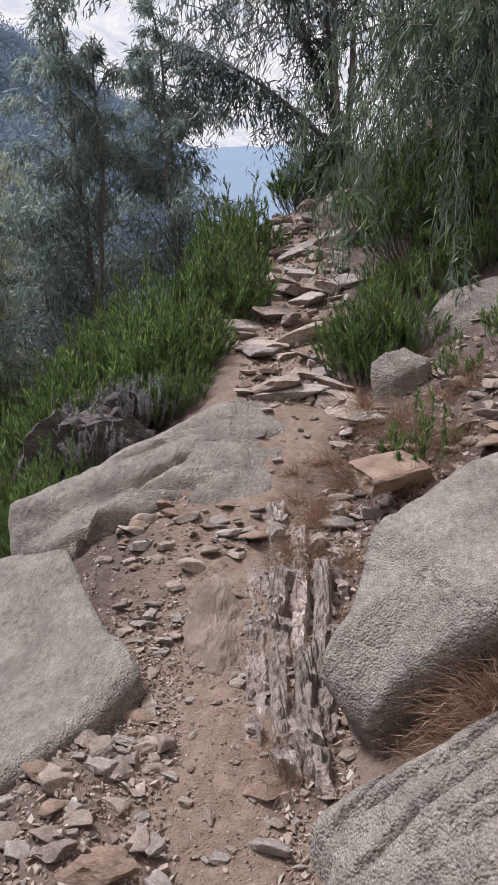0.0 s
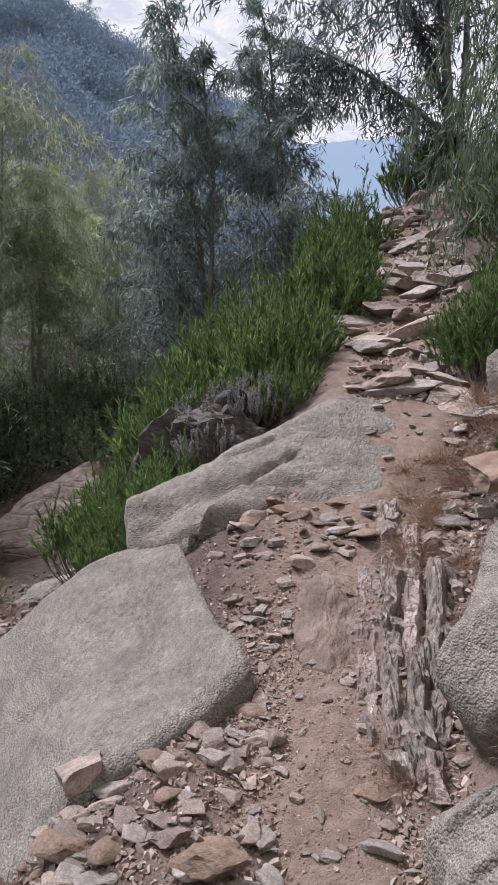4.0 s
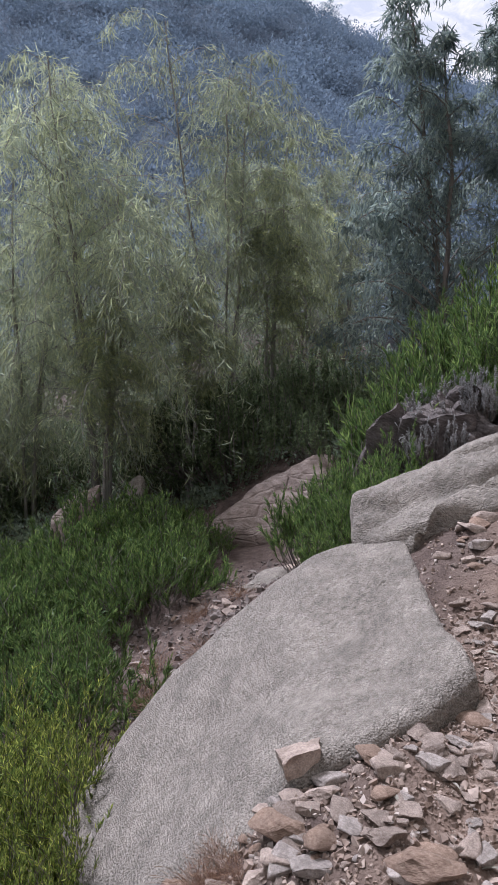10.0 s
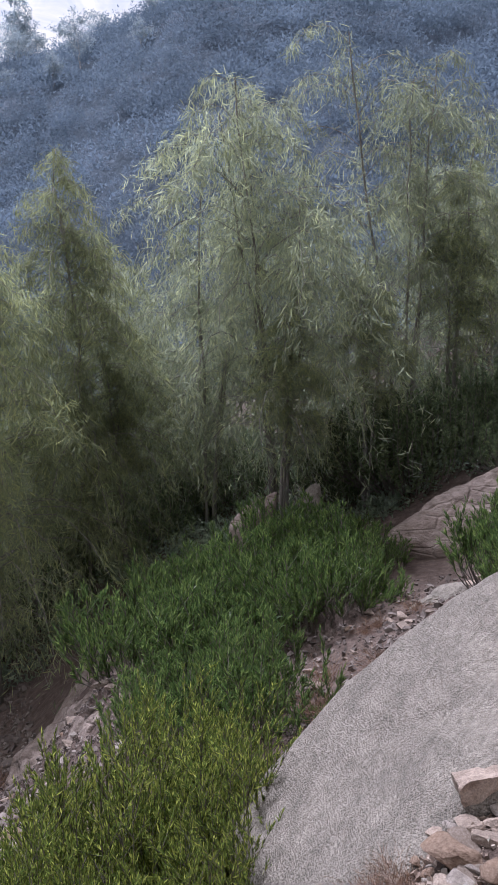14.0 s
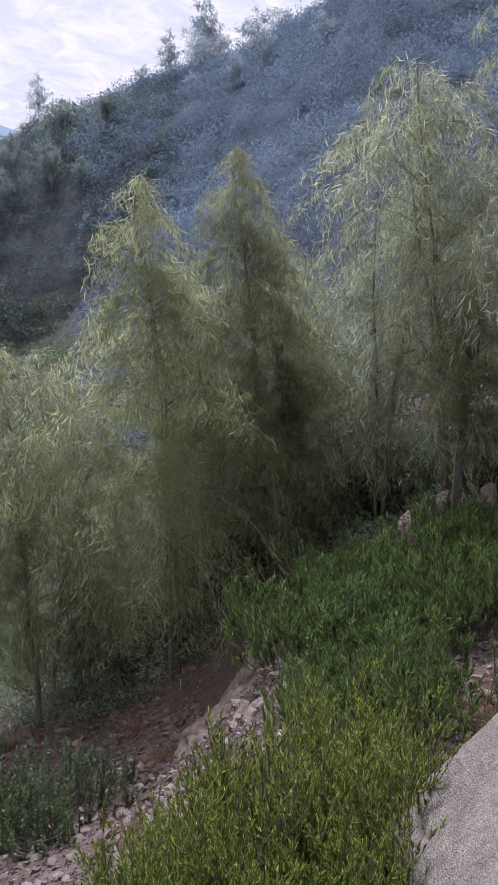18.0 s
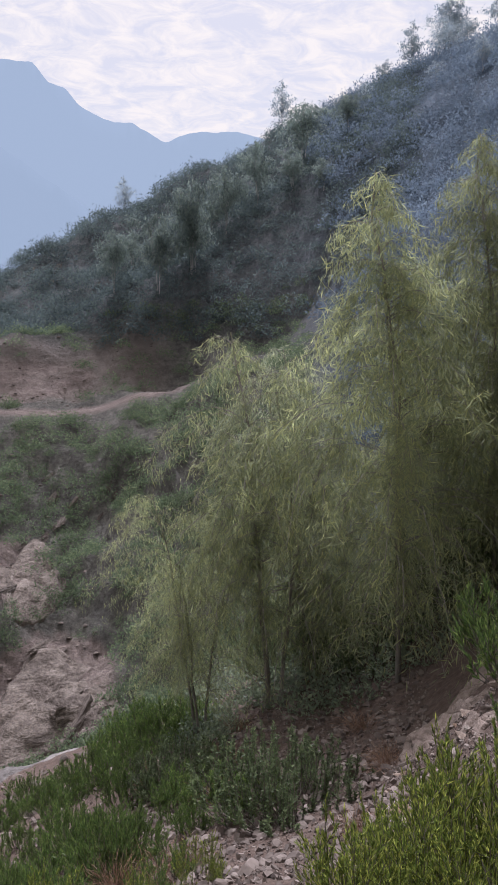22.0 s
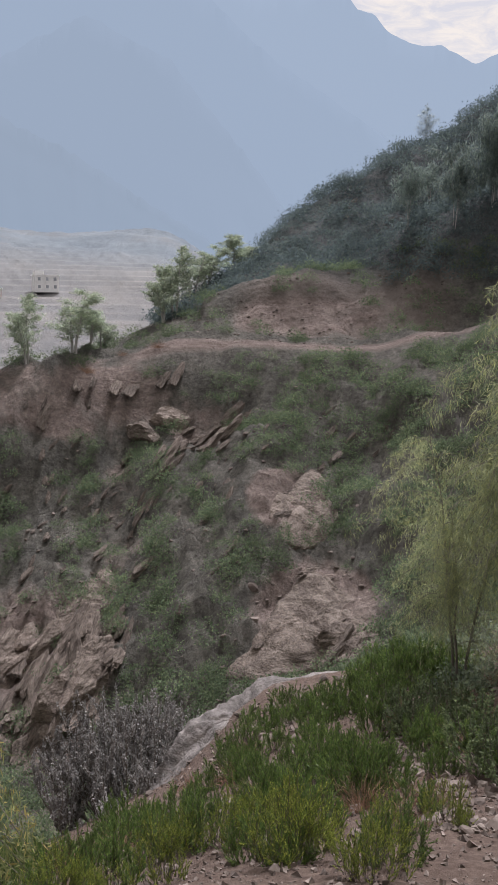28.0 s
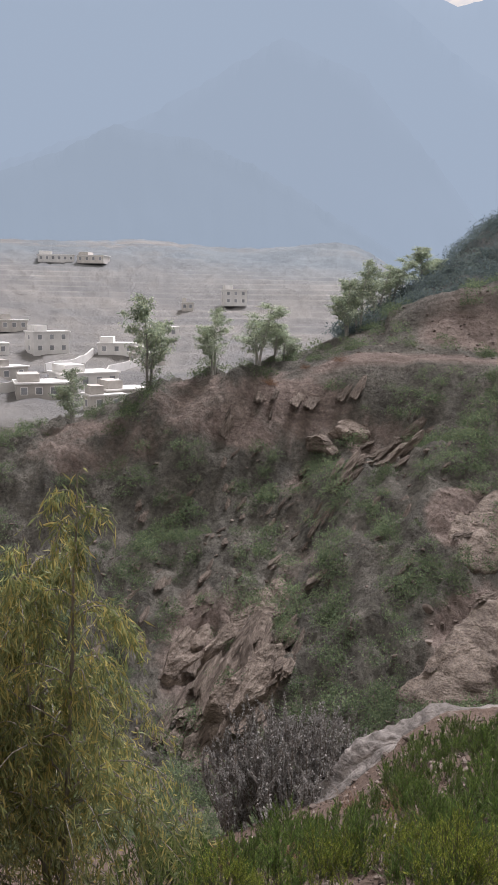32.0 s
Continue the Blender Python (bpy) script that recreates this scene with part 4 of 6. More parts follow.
rim_rock("trail_rock", [(a, e, lift(a, e, 0.012)) for a, e in ((6.3, -16.6), (4.6, -15.6), (2.7, -15.9), (1.9, -18.0), (2.1, -21.6), (4.0, -22.6), (6.3, -21.9), (6.9, -19.2))],
         TRAIL_ROCK, "smooth tan rock worn level with the trail", depth=0.2, bulge=0.035, seed=73, rough=0.05, n=80, rings=18, grooves=0.05, groove_dir=(0.2, 1, 0))
# flat stones forming the rough steps of the climbing trail
SLABS = []
for k in range(8):
    v, f = cut_rock(100 + k, 3, (1.15, 0.85, 0.32 + 0.05 * (k % 4)), 13, 0.12, k % 2, (0.52, 0.85))
    SLABS.append(to_mesh("step_stone", v, f, PALE_STONE if k % 3 == 0 else STONE, smooth=False))


def trail_steps():
    rng = np.random.RandomState(11)
    for k in range(190):
        r = 5.6 + 6.9 * (k / 190) ** 0.95
        az = np.interp(r, [5.6, 7, 9, 12.5], [-1.0, -1.0, -0.5, -1.0]) + rng.uniform(-4.6, 3.8) * np.interp(r, [5.6, 9, 12], [1.0, 0.9, 0.75])
        s = 0.07 * (0.34 / 0.07) ** (rng.rand() ** 1.3)
        p = on_ground(az, r)
        ob = new("step_stone", SLABS[rng.randint(8)])
        ob.matrix_world = pose(p.x, p.y, p.z + 0.03 * rng.rand(), rng.uniform(-12, 30), rng.uniform(-22, 20), rng.uniform(-90, 90)) @ Matrix.Diagonal((s, s * rng.uniform(0.7, 1.1), s * rng.uniform(0.6, 1.1), 1))
        tagged(ob, "flat grey-brown stone of the rough trail steps", "stone", "trail step stones")


trail_steps()

# loose stones
STONES = []
for k in range(14):
    rng = np.random.RandomState(200 + k)
    worn = k % 2 == 0
    v, f = cut_rock(200 + k, 3, (1.15, rng.uniform(0.65, 1.0), rng.uniform(0.24, 0.5)), 14 if worn else 18, 0.15, 1.0 if k % 4 == 1 else 0.0, (0.52, 0.84) if worn else (0.46, 0.78))
    STONES.append(to_mesh("loose_stone", v, f, (STONE, STONE, PALE_STONE, STONE, OCHRE, STONE, PALE_STONE)[k % 7], smooth=worn))


def stone(az, el, size, rz=0.0, kind=None, tilt=10, label="loose angular stone lying beside the trail", near=1.2, group="loose stones"):
    r = meet(az, el, near)
    p = on_ground(az, r)
    rng = random.Random(int(az * 100) * 7919 + int(el * 100))
    ob = new("loose_stone", STONES[rng.randrange(14) if kind is None else kind])
    ob.matrix_world = pose(p.x, p.y, p.z + size * 0.12, rng.uniform(-tilt, tilt), rng.uniform(-tilt, tilt), rz or rng.uniform(0, 360)) @ Matrix.Diagonal((size, size, size, 1))
    return tagged(ob, label, "stone", group)


def outcrop(az, el, size, turn, seed, mat=FAR_ROCK, near=22, tilt=0, label="bare brown rock face on the far bank"):
    """A broken rock face standing out of the bank."""
    p = on_ground(az, meet(az, el, near))
    v, f = cut_rock(seed, 4, size, 20, 0.22, 0.0)
    ob = new("rock_outcrop", to_mesh("rock_outcrop", v, f, mat, smooth=False))
    ob.matrix_world = pose(p.x, p.y, p.z - size[2] * 0.42, tilt, 0, az + turn)
    tagged(ob, label, "rock", "rock outcrops of the far bank")


for k, (az, el, w, d, h, turn, tilt) in enumerate((
        (83.6, -25.0, 1.8, 1.4, 1.4, 30, 0), (81.8, -25.6, 1.4, 1.2, 1.3, 20, 0),
        (103.8, -22.0, 0.9, 3.0, 1.8, -35, 12), (105.8, -24.5, 1.0, 3.2, 2.0, -38, 12), (103.0, -26.5, 0.9, 2.6, 1.7, -38, 10), (107.8, -23.5, 0.9, 3.0, 1.8, -35, 12), (106.0, -29.0, 1.0, 2.8, 1.8, -38, 10),
        (109.8, -26.0, 1.0, 3.0, 2.0, -35, 10), (108.5, -31.0, 0.9, 2.4, 1.6, -38, 10), (97.2, -9.5, 2.2, 1.5, 1.4, -30, 0), (99.5, -10.8, 2.4, 1.2, 1.2, -35, 0), (93.5, -9.8, 1.0, 1.0, 0.9, 0, 0))):
    outcrop(az, el, (w, d, h), turn, 600 + k, FAR_ROCK, 22, tilt)


def rock_face(seed, rim, proud, label, grooves=0.12):
    """A bare face of rock lying in the slope of the far bank."""
    rim_rock("rock_outcrop", [(a, e, meet(a, e, 22) - proud) for a, e in rim], FAR_ROCK, label, depth=1.2, bulge=0.25, seed=seed, rough=0.06, n=120, rings=26, grooves=grooves, groove_dir=(0.5, 0.3, -1))


rock_face(81, ((86.5, -19.4), (84.8, -20.6), (82.0, -22.2), (80.9, -23.8), (81.3, -25.6), (85.8, -26.7), (90.3, -27.7), (92.7, -27.5), (91.2, -25.7), (89.5, -23.7), (87.8, -21.5)), 0.5, "slanting bare pinkish rock face on the far bank")
rock_face(83, ((86.4, -12.7), (85.0, -14.0), (84.4, -15.8), (85.3, -17.7), (86.8, -18.4), (88.6, -17.7), (89.0, -15.8), (88.2, -14.4)), 0.5, "rounded bare rock standing out of the scrub")
rock_face(85, ((89.0, -14.5), (88.1, -14.7), (87.9, -16.3), (88.6, -17.0), (89.6, -16.4), (89.4, -15.1)), 0.5, "small pale boulder on the far bank", 0.0)
rock_face(87, ((102.1, -19.8), (101.1, -22.0), (102.4, -24.2), (101.5, -25.8), (102.8, -27.9), (105.5, -29.9), (107.8, -30.8), (108.2, -28.5), (106.7, -26.2), (107.1, -23.9), (105.1, -21.9)), 0.3, "steep fluted grey rock face above the gully", 0.2)


def bank_slabs(seed, n, a0, e0, a1, e1, spread, long0, long1, steep, near=22, mat=FAR_ROCK, label="slanting bare rock rib on the far bank"):
    """Slabs lying in the slope along a line of the bank, their long side slanting down it."""
    rng = np.random.RandomState(seed)
    shapes = [cut_rock(700 + seed + q, 3, (1, 1, 1), 16, 0.25, 0.0, (0.4, 0.8)) for q in range(4)]
    shapes = [to_mesh("rock_outcrop", v, f, mat, smooth=False) for v, f in shapes]
    for k in range(n):
        t = (k + rng.rand()) / n
        az, el = a0 + (a1 - a0) * t + rng.normal() * spread, e0 + (e1 - e0) * t + rng.normal() * spread * 0.5
        r = meet(az, el, near)
        p, q, s = on_ground(az, r), on_ground(az, r + 2.5), on_ground(az + 2, r)
        up, side = (q - p).normalized(), (s - p).normalized()
        nor = side.cross(up).normalized()
        nor = nor if nor.z > 0 else -nor
        lie = (up * math.sin(radians(steep)) - side * math.cos(radians(steep))).normalized()
        lie = (lie - nor * lie.dot(nor)).normalized()
        wide = nor.cross(lie)
        m = Matrix((lie, wide, nor)).transposed().to_4x4()
        ln = long0 * (long1 / long0) ** rng.rand()
        m = Matrix.Translation(p) @ m @ pose(0, 0, 0, rng.uniform(-15, 15), rng.uniform(-10, 10), rng.uniform(-14, 14)) @ Matrix.Diagonal((ln, ln * rng.uniform(0.22, 0.4), ln * rng.uniform(0.16, 0.28), 1))
        ob = new("rock_outcrop", shapes[rng.randint(4)])
        ob.matrix_world = m
        tagged(ob, label, "rock", "rock ribs of the far bank")


bank_slabs(1, 26, 103.0, -22.5, 108.5, -33.5, 1.0, 0.8, 2.6, 62)
bank_slabs(2, 18, 101.0, -24.5, 105.0, -30.5, 0.9, 0.7, 2.0, 62)
bank_slabs(3, 5, 87.0, -20.5, 89.5, -27.0, 0.9, 0.7, 2.2, 60)
bank_slabs(4, 12, 86.0, -22.5, 81.5, -27.0, 0.9, 0.7, 1.8, 40)
bank_slabs(5, 4, 86.0, -13.2, 89.5, -17.5, 0.7, 0.6, 1.2, 55)
bank_slabs(6, 18, 91.5, -9.4, 98.5, -13.2, 0.8, 0.8, 2.2, 35)
bank_slabs(8, 6, 82.0, 5.0, 86.0, 6.5, 0.8, 0.8, 1.8, 70, 62, FAR_ROCK, "bare rock showing on the slope above the road")
bank_slabs(9, 14, 106.0, -24.0, 112.0, -32.0, 1.0, 0.8, 2.4, 62)
bank_slabs(10, 12, 96.0, -6.5, 108.0, -8.5, 0.8, 0.7, 1.8, 75)
bank_slabs(13, 110, 82.0, -9.0, 120.0, -20.0, 4.2, 0.25, 1.0, 60)
bank_slabs(14, 60, 92.0, -15.0, 118.0, -27.0, 3.4, 0.25, 1.1, 60)
bank_slabs(12, 8, 91.0, 6.4, 94.5, 4.5, 0.6, 0.8, 2.0, 70, 62, FAR_ROCK, "bare rock showing on the slope above the road")
p = on_ground(2.9, 12.6)
v, f = cut_rock(931, 3, (0.26, 0.24, 0.6), 14, 0.12, 1.0)
post = new("upright_rock", to_mesh("upright_rock", v, f, OCHRE, smooth=False))
post.matrix_world = pose(p.x, p.y, p.z + 0.2, 6, 4, 20)
tagged(post, "upright tan rock at the trail's crest", "rock")


# ---- plants ----
def blades(centres, dirs, lengths, widths, rng, fold=0.25):
    """Many narrow leaves: each a folded lozenge of four corners."""
    n = len(centres)
    d = dirs / (np.linalg.norm(dirs, axis=1)[:, None] + 1e-9)
    side = np.cross(d, rng.normal(size=(n, 3)))
    side /= np.linalg.norm(side, axis=1)[:, None] + 1e-9
    nor = np.cross(d, side)
    L, W = lengths[:, None], widths[:, None]
    mid = centres + d * L * 0.45 + nor * W * fold
    v = np.stack([centres, mid + side * W * 0.5, centres + d * L - nor * L * 0.1, mid - side * W * 0.5], 1).reshape(-1, 3)
    f = np.arange(n * 4).reshape(-1, 4)
    return v, f


def tube(path, radii, sides=6):
    verts, faces = [], []
    for k, (p, r) in enumerate(zip(path, radii)):
        a = path[min(k + 1, len(path) - 1)] - path[max(k - 1, 0)]
        a = a / (np.linalg.norm(a) + 1e-9)
        u = np.cross(a, (0.31, 0.95, 0.12))
        u /= np.linalg.norm(u) + 1e-9
        w = np.cross(a, u)
        verts += [p + r * (math.cos(q) * u + math.sin(q) * w) for q in np.linspace(0, 2 * math.pi, sides, endpoint=False)]
        if k:
            b = (k - 1) * sides
            faces += [[b + q, b + (q + 1) % sides, b + sides + (q + 1) % sides, b + sides + q] for q in range(sides)]
    return verts, faces


def join(parts):
    verts, faces = [], []
    for v, f in parts:
        o = len(verts)
        verts += [tuple(p) for p in v]
        faces += [[i + o for i in q] for q in (f.tolist() if hasattr(f, "tolist") else f)]
    return verts, faces


def make_tree(height, radius, seed, leaf_mat_, bark, name="tree", label="", category="tree", stems=1, clear=0.2, droop=0.7, leaves=24000, leaf=(0.17, 0.022),
              top=0.35, branches=46, lean=0.04, bark_r=0.06, twig_len=0.55, upright=0.55, shape=0.8, boughs=(), scatter=0.06):
    """A tree of hanging narrow leaves: stem, limbs that rise and bend over, and hanging leafy twigs."""
    rng = np.random.RandomState(seed)
    wood, tips = [], []
    root = new(name)
    for s in range(stems):
        a0 = rng.uniform(0, 2 * math.pi)
        foot = np.array([math.cos(a0), math.sin(a0), 0]) * (0.12 * (stems > 1))
        out = np.array([math.cos(a0), math.sin(a0), 0]) * (lean + 0.10 * (stems > 1) * rng.rand()) * height
        hs = height * (1 if s == 0 else rng.uniform(0.7, 0.95))
        ts = np.linspace(0, 1, 12)
        wig = np.cumsum(rng.normal(size=(12, 3)) * (0.008, 0.008, 0), axis=0) * height
        stem = np.array([foot + out * t ** 1.4 + np.array([0, 0, hs * t]) + wig[k] * t for k, t in enumerate(ts)])
        wood.append(tube(stem, bark_r * (1 - 0.9 * ts) + 0.006, 8))
        nb = branches // stems
        for b in range(nb):
            t = clear + (0.985 - clear) * ((b + rng.rand()) / nb) ** 0.9
            base = np.array([np.interp(t, ts, stem[:, q]) for q in range(3)])
            x = (t - clear * 0.6) / (1 - clear * 0.6)
            if shape == "cone":
                prof = min(1.0, 0.13 + 1.55 * (1 - x) ** 0.8) * (0.75 + 0.25 * min(1, x * 4))
            elif shape == "spire":
                prof = 0.07 + (1 - x) ** 0.85 * (0.7 + 0.3 * min(1, x * 4))
            elif shape == "dome":
                prof = math.sqrt(max(0.015, 1 - ((x - 0.45) / 0.57) ** 2))
            else:
                prof = math.sin(math.pi * min(1, x) ** shape) ** 0.75 * (1 - top * t) + 0.08
            length = radius * prof * rng.uniform(0.55, 1.3)
            a = rng.uniform(0, 2 * math.pi)
            h = np.array([math.cos(a), math.sin(a), 0])
            us = np.linspace(0, 1, 7)
            limb = np.array([base + h * length * u * (1 - 0.1 * u) + np.array([0, 0, length * (upright * u - droop * u ** 2.2)]) for u in us])
            limb += np.cumsum(rng.normal(size=limb.shape) * 0.025 * length, axis=0) * us[:, None]
            wood.append(tube(limb, bark_r * 0.32 * (1 - t * 0.6) * (1 - 0.85 * us) + 0.003, 4))
            for u in np.linspace(0.06, 1, 13):
                p = np.array([np.interp(u, us, limb[:, q]) for q in range(3)])
                for _ in range(2):
                    dv = h * 0.5 * u + rng.normal(size=3) * (0.45, 0.45, 0.18) + (0, 0, 0.15)
                    tips.append((p, dv / np.linalg.norm(dv), twig_len * rng.uniform(0.5, 1.3) * (0.25 + 0.8 * prof), (0.22 + length / radius) * (0.3 + 0.9 * u) * (0.4 + 0.6 * min(1, 2.2 * (t - clear)))))
        for t in np.linspace(max(0.12, clear), 0.99, int(branches * {"cone": 0.3, "spire": 0.12}.get(shape, 0.6))):
            p = np.array([np.interp(t, ts, stem[:, q]) for q in range(3)])
            dv = rng.normal(size=3) * (1, 1, 0.3) + (0, 0, 0.5)
            tips.append((p, dv / np.linalg.norm(dv), twig_len * rng.uniform(0.35, 0.8) * (1.1 - 0.7 * t), 0.25))
        tips.append((stem[-1], np.array([0.1, 0, 1.0]), twig_len * 0.3, 0.3))
    for a, b in boughs:
        us = np.linspace(0, 1, 10)
        a, b = np.array(a), np.array(b)
        limb = np.array([a + (b - a) * u + np.array([0, 0, 0.25 * math.sin(u * 3.0)]) for u in us])
        wood.append(tube(limb, 0.045 * (1 - 0.85 * us) + 0.004, 6))
        for u in np.linspace(0.15, 1, 110):
            p = np.array([np.interp(u, us, limb[:, q]) for q in range(3)])
            tips.append((p, np.array([rng.normal() * 0.5, rng.normal() * 0.5, -0.2]), twig_len * rng.uniform(0.6, 1.2), 0.8))
    wt = np.array([t[3] for t in tips])
    per = np.maximum(1, np.round(leaves * wt / wt.sum())).astype(int)
    P = np.repeat([t[0] for t in tips], per, 0)
    D = np.repeat([t[1] for t in tips], per, 0)
    Ln = np.repeat([t[2] for t in tips], per)
    u = np.clip((np.floor(rng.rand(len(P)) * 4) + 0.5 + rng.normal(size=len(P)) * 0.24) / 4, 0.02, 1.05)
    fall = np.array([0, 0, -1.0])
    C = P + D * (Ln * u)[:, None] * 0.75 + fall * (Ln * droop * 0.9 * u ** 2)[:, None] + rng.normal(size=P.shape) * scatter * (0.4 + Ln)[:, None]
    G = D * (1 - u)[:, None] * 0.5 + fall * (0.15 + droop * 0.65) + np.repeat(rng.normal(size=(len(tips), 3)) * 0.3, per, 0) + rng.normal(size=P.shape) * 0.33
    v, f = blades(C, G, leaf[0] * rng.uniform(0.6, 1.25, len(P)), leaf[1] * rng.uniform(0.7, 1.3, len(P)), rng)
    for k in rng.choice(len(tips), min(len(tips), 220), replace=False):
        p, d, ln, _ = tips[k]
        us = np.linspace(0, 1, 4)
        wood.append(tube(np.array([p + d * ln * u * 0.75 + fall * ln * droop * 0.9 * u * u for u in us]), 0.004 * (1 - 0.7 * us), 3))
    child("trunk", to_mesh("trunk", *join(wood), bark), root)
    child("crown", to_mesh("crown", v, f, leaf_mat_), root)
    return tagged(root, label, category)


def stand(thing, az, r, scale, rz, label="", group="", sink=0.05, sz=None, first=False, el=None):
    p = on_ground(az, r, sink)
    m = pose(p.x, p.y, p.z, 0, 0, rz) @ Matrix.Diagonal((scale, scale, sz or scale, 1))
    if first:
        thing.matrix_basis = m
        ob = thing
    else:
        ob = copy_thing(thing, m)
    return tagged(ob, label, group=group)


def make_bush(seed, mat, name="bush", radius=0.55, height=0.75, stems=70, per=55, leaf=(0.085, 0.013), spread=0.75, label="", side=0, up=0.8):
    """A shrub of many upright shoots set with narrow leaves pointing up."""
    rng = np.random.RandomState(seed)
    wood, P, D = [], [], []
    for s in range(stems):
        a, q = rng.uniform(0, 2 * math.pi), math.sqrt(rng.rand())
        h = np.array([math.cos(a), math.sin(a), 0])
        foot = h * radius * 0.62 * q
        tip = h * radius * q * rng.uniform(0.8, 1.1) + np.array([0, 0, height * (1.05 - 0.5 * q * q) * rng.uniform(0.5, 1.3)])
        us = np.linspace(0, 1, 5)
        path = np.array([foot * (1 - u) + tip * u + h * 0.1 * radius * math.sin(u * 3) for u in us])
        shoots = [path]
        for q in range(side):
            u = rng.uniform(0.3, 0.92)
            b = np.array([np.interp(u, us, path[:, k]) for k in range(3)])
            d = rng.normal(size=3) * (0.36, 0.36, 0.15) + h * 0.2 + (0, 0, 0.9)
            d *= height * rng.uniform(0.12, 0.34) / np.linalg.norm(d)
            shoots.append(np.array([b + d * w + (0, 0, 0.03 * height * w * w) for w in us]))
        for q, way in enumerate(shoots):
            wood.append(tube(way, (0.006 if q == 0 else 0.003) * (1 - 0.8 * us) + 0.0012, 3))
            ax = (way[-1] - way[0]) / np.linalg.norm(way[-1] - way[0])
            for _ in range(per if q == 0 else per * 3 // 5):
                u = (0.3 if q == 0 else 0.05) + (0.7 if q == 0 else 0.95) * rng.rand() ** 0.7
                P.append([np.interp(u, us, way[:, k]) for k in range(3)])
                D.append(ax * up + rng.normal(size=3) * spread * 0.6)
    P, D = np.array(P), np.array(D)
    v, f = blades(P, D, leaf[0] * rng.uniform(0.55, 1.25, len(P)), leaf[1] * rng.uniform(0.7, 1.3, len(P)), rng)
    root = new(name)
    child("branchwork", to_mesh("branchwork", *join(wood), BARK), root)
    child("foliage", to_mesh("foliage", v, f, mat), root)
    return tagged(root, label, "bush")


class Once:
    """Places the first piece itself and copies after that."""

    def __init__(self, things):
        self.things, self.used = things, set()

    def put(self, k, az, r, scale, rz, label="", group="", sink=0.05, sz=None):
        first = k not in self.used
        self.used.add(k)
        return stand(self.things[k], az, r, scale, rz, label, group, sink, sz, first)


# trees
ARCH_FOOT = on_ground(-4.4, 13.2, 0.1)
EUCA = Once([
    make_tree(7.4, 2.1, 1, HAZED_WILLOWY, GULLY_BARK, label="tall willowy tree with hanging grey-green leaves", stems=4, leaves=30000, leaf=(0.19, 0.0138), branches=125, bark_r=0.028, clear=0.16, droop=0.95, twig_len=0.6, shape="dome", upright=0.8),
    make_tree(8.0, 1.7, 2, WILLOWY, GULLY_BARK, leaf=(0.18, 0.012), bark_r=0.028, label="slender pointed tree with hanging yellow-green leaves", stems=2, leaves=37000, branches=170, clear=0.1, lean=0.015, droop=0.95, twig_len=0.52, shape="cone", upright=0.75),
    make_tree(7.0, 2.0, 3, WILLOWY_DARK, BARK, label="dark eucalyptus tree with sickle leaves behind the bushes", stems=2, leaves=14000, branches=64, clear=0.08, twig_len=0.6, shape="spire", upright=1.15, droop=0.8, leaf=(0.19, 0.027), scatter=0.09),
    make_tree(6.0, 1.3, 4, WILLOWY, GULLY_BARK, label="thin tree with bare lower stems", stems=3, leaves=9000, branches=42, clear=0.42, leaf=(0.15, 0.02), bark_r=0.035),
    make_tree(8.0, 3.4, 5, CREST_LEAF, BARK, label="large dark tree hanging over the trail", stems=3, leaves=40000, branches=90, clear=0.3, droop=0.85, twig_len=0.8, bark_r=0.06, top=0.2, leaf=(0.2, 0.026),
              boughs=[((0.1, 0.1, 0.5), tuple(ray_point(7.2, 21.2, 12.6) - ARCH_FOOT)), ((0.0, 0.0, 0.6), (-1.6, 0.3, 4.6))]),
    make_tree(5.6, 3.0, 6, HANG_GREEN, BARK, label="tree with long pale green hanging leaves over the bank", stems=2, leaves=38000, branches=96, clear=0.06, droop=1.0, twig_len=0.75, leaf=(0.2, 0.026), top=0.25, shape=0.55),
    make_tree(4.3, 1.9, 7, AUTUMN, GULLY_BARK, label="yellowing willowy tree on the slope below", stems=5, leaves=24000, branches=100, clear=0.03, droop=1.05, twig_len=0.42, leaf=(0.13, 0.017), top=0.6, shape=0.5, upright=0.9, bark_r=0.03),
    make_tree(6.3, 1.75, 8, WILLOWY, GULLY_BARK, label="round-crowned tree with yellow-green tips above the rubble slope", stems=3, leaves=29000, branches=110, clear=0.24, droop=0.95, twig_len=0.52, leaf=(0.16, 0.0105), shape="dome", upright=0.75, bark_r=0.035),
])
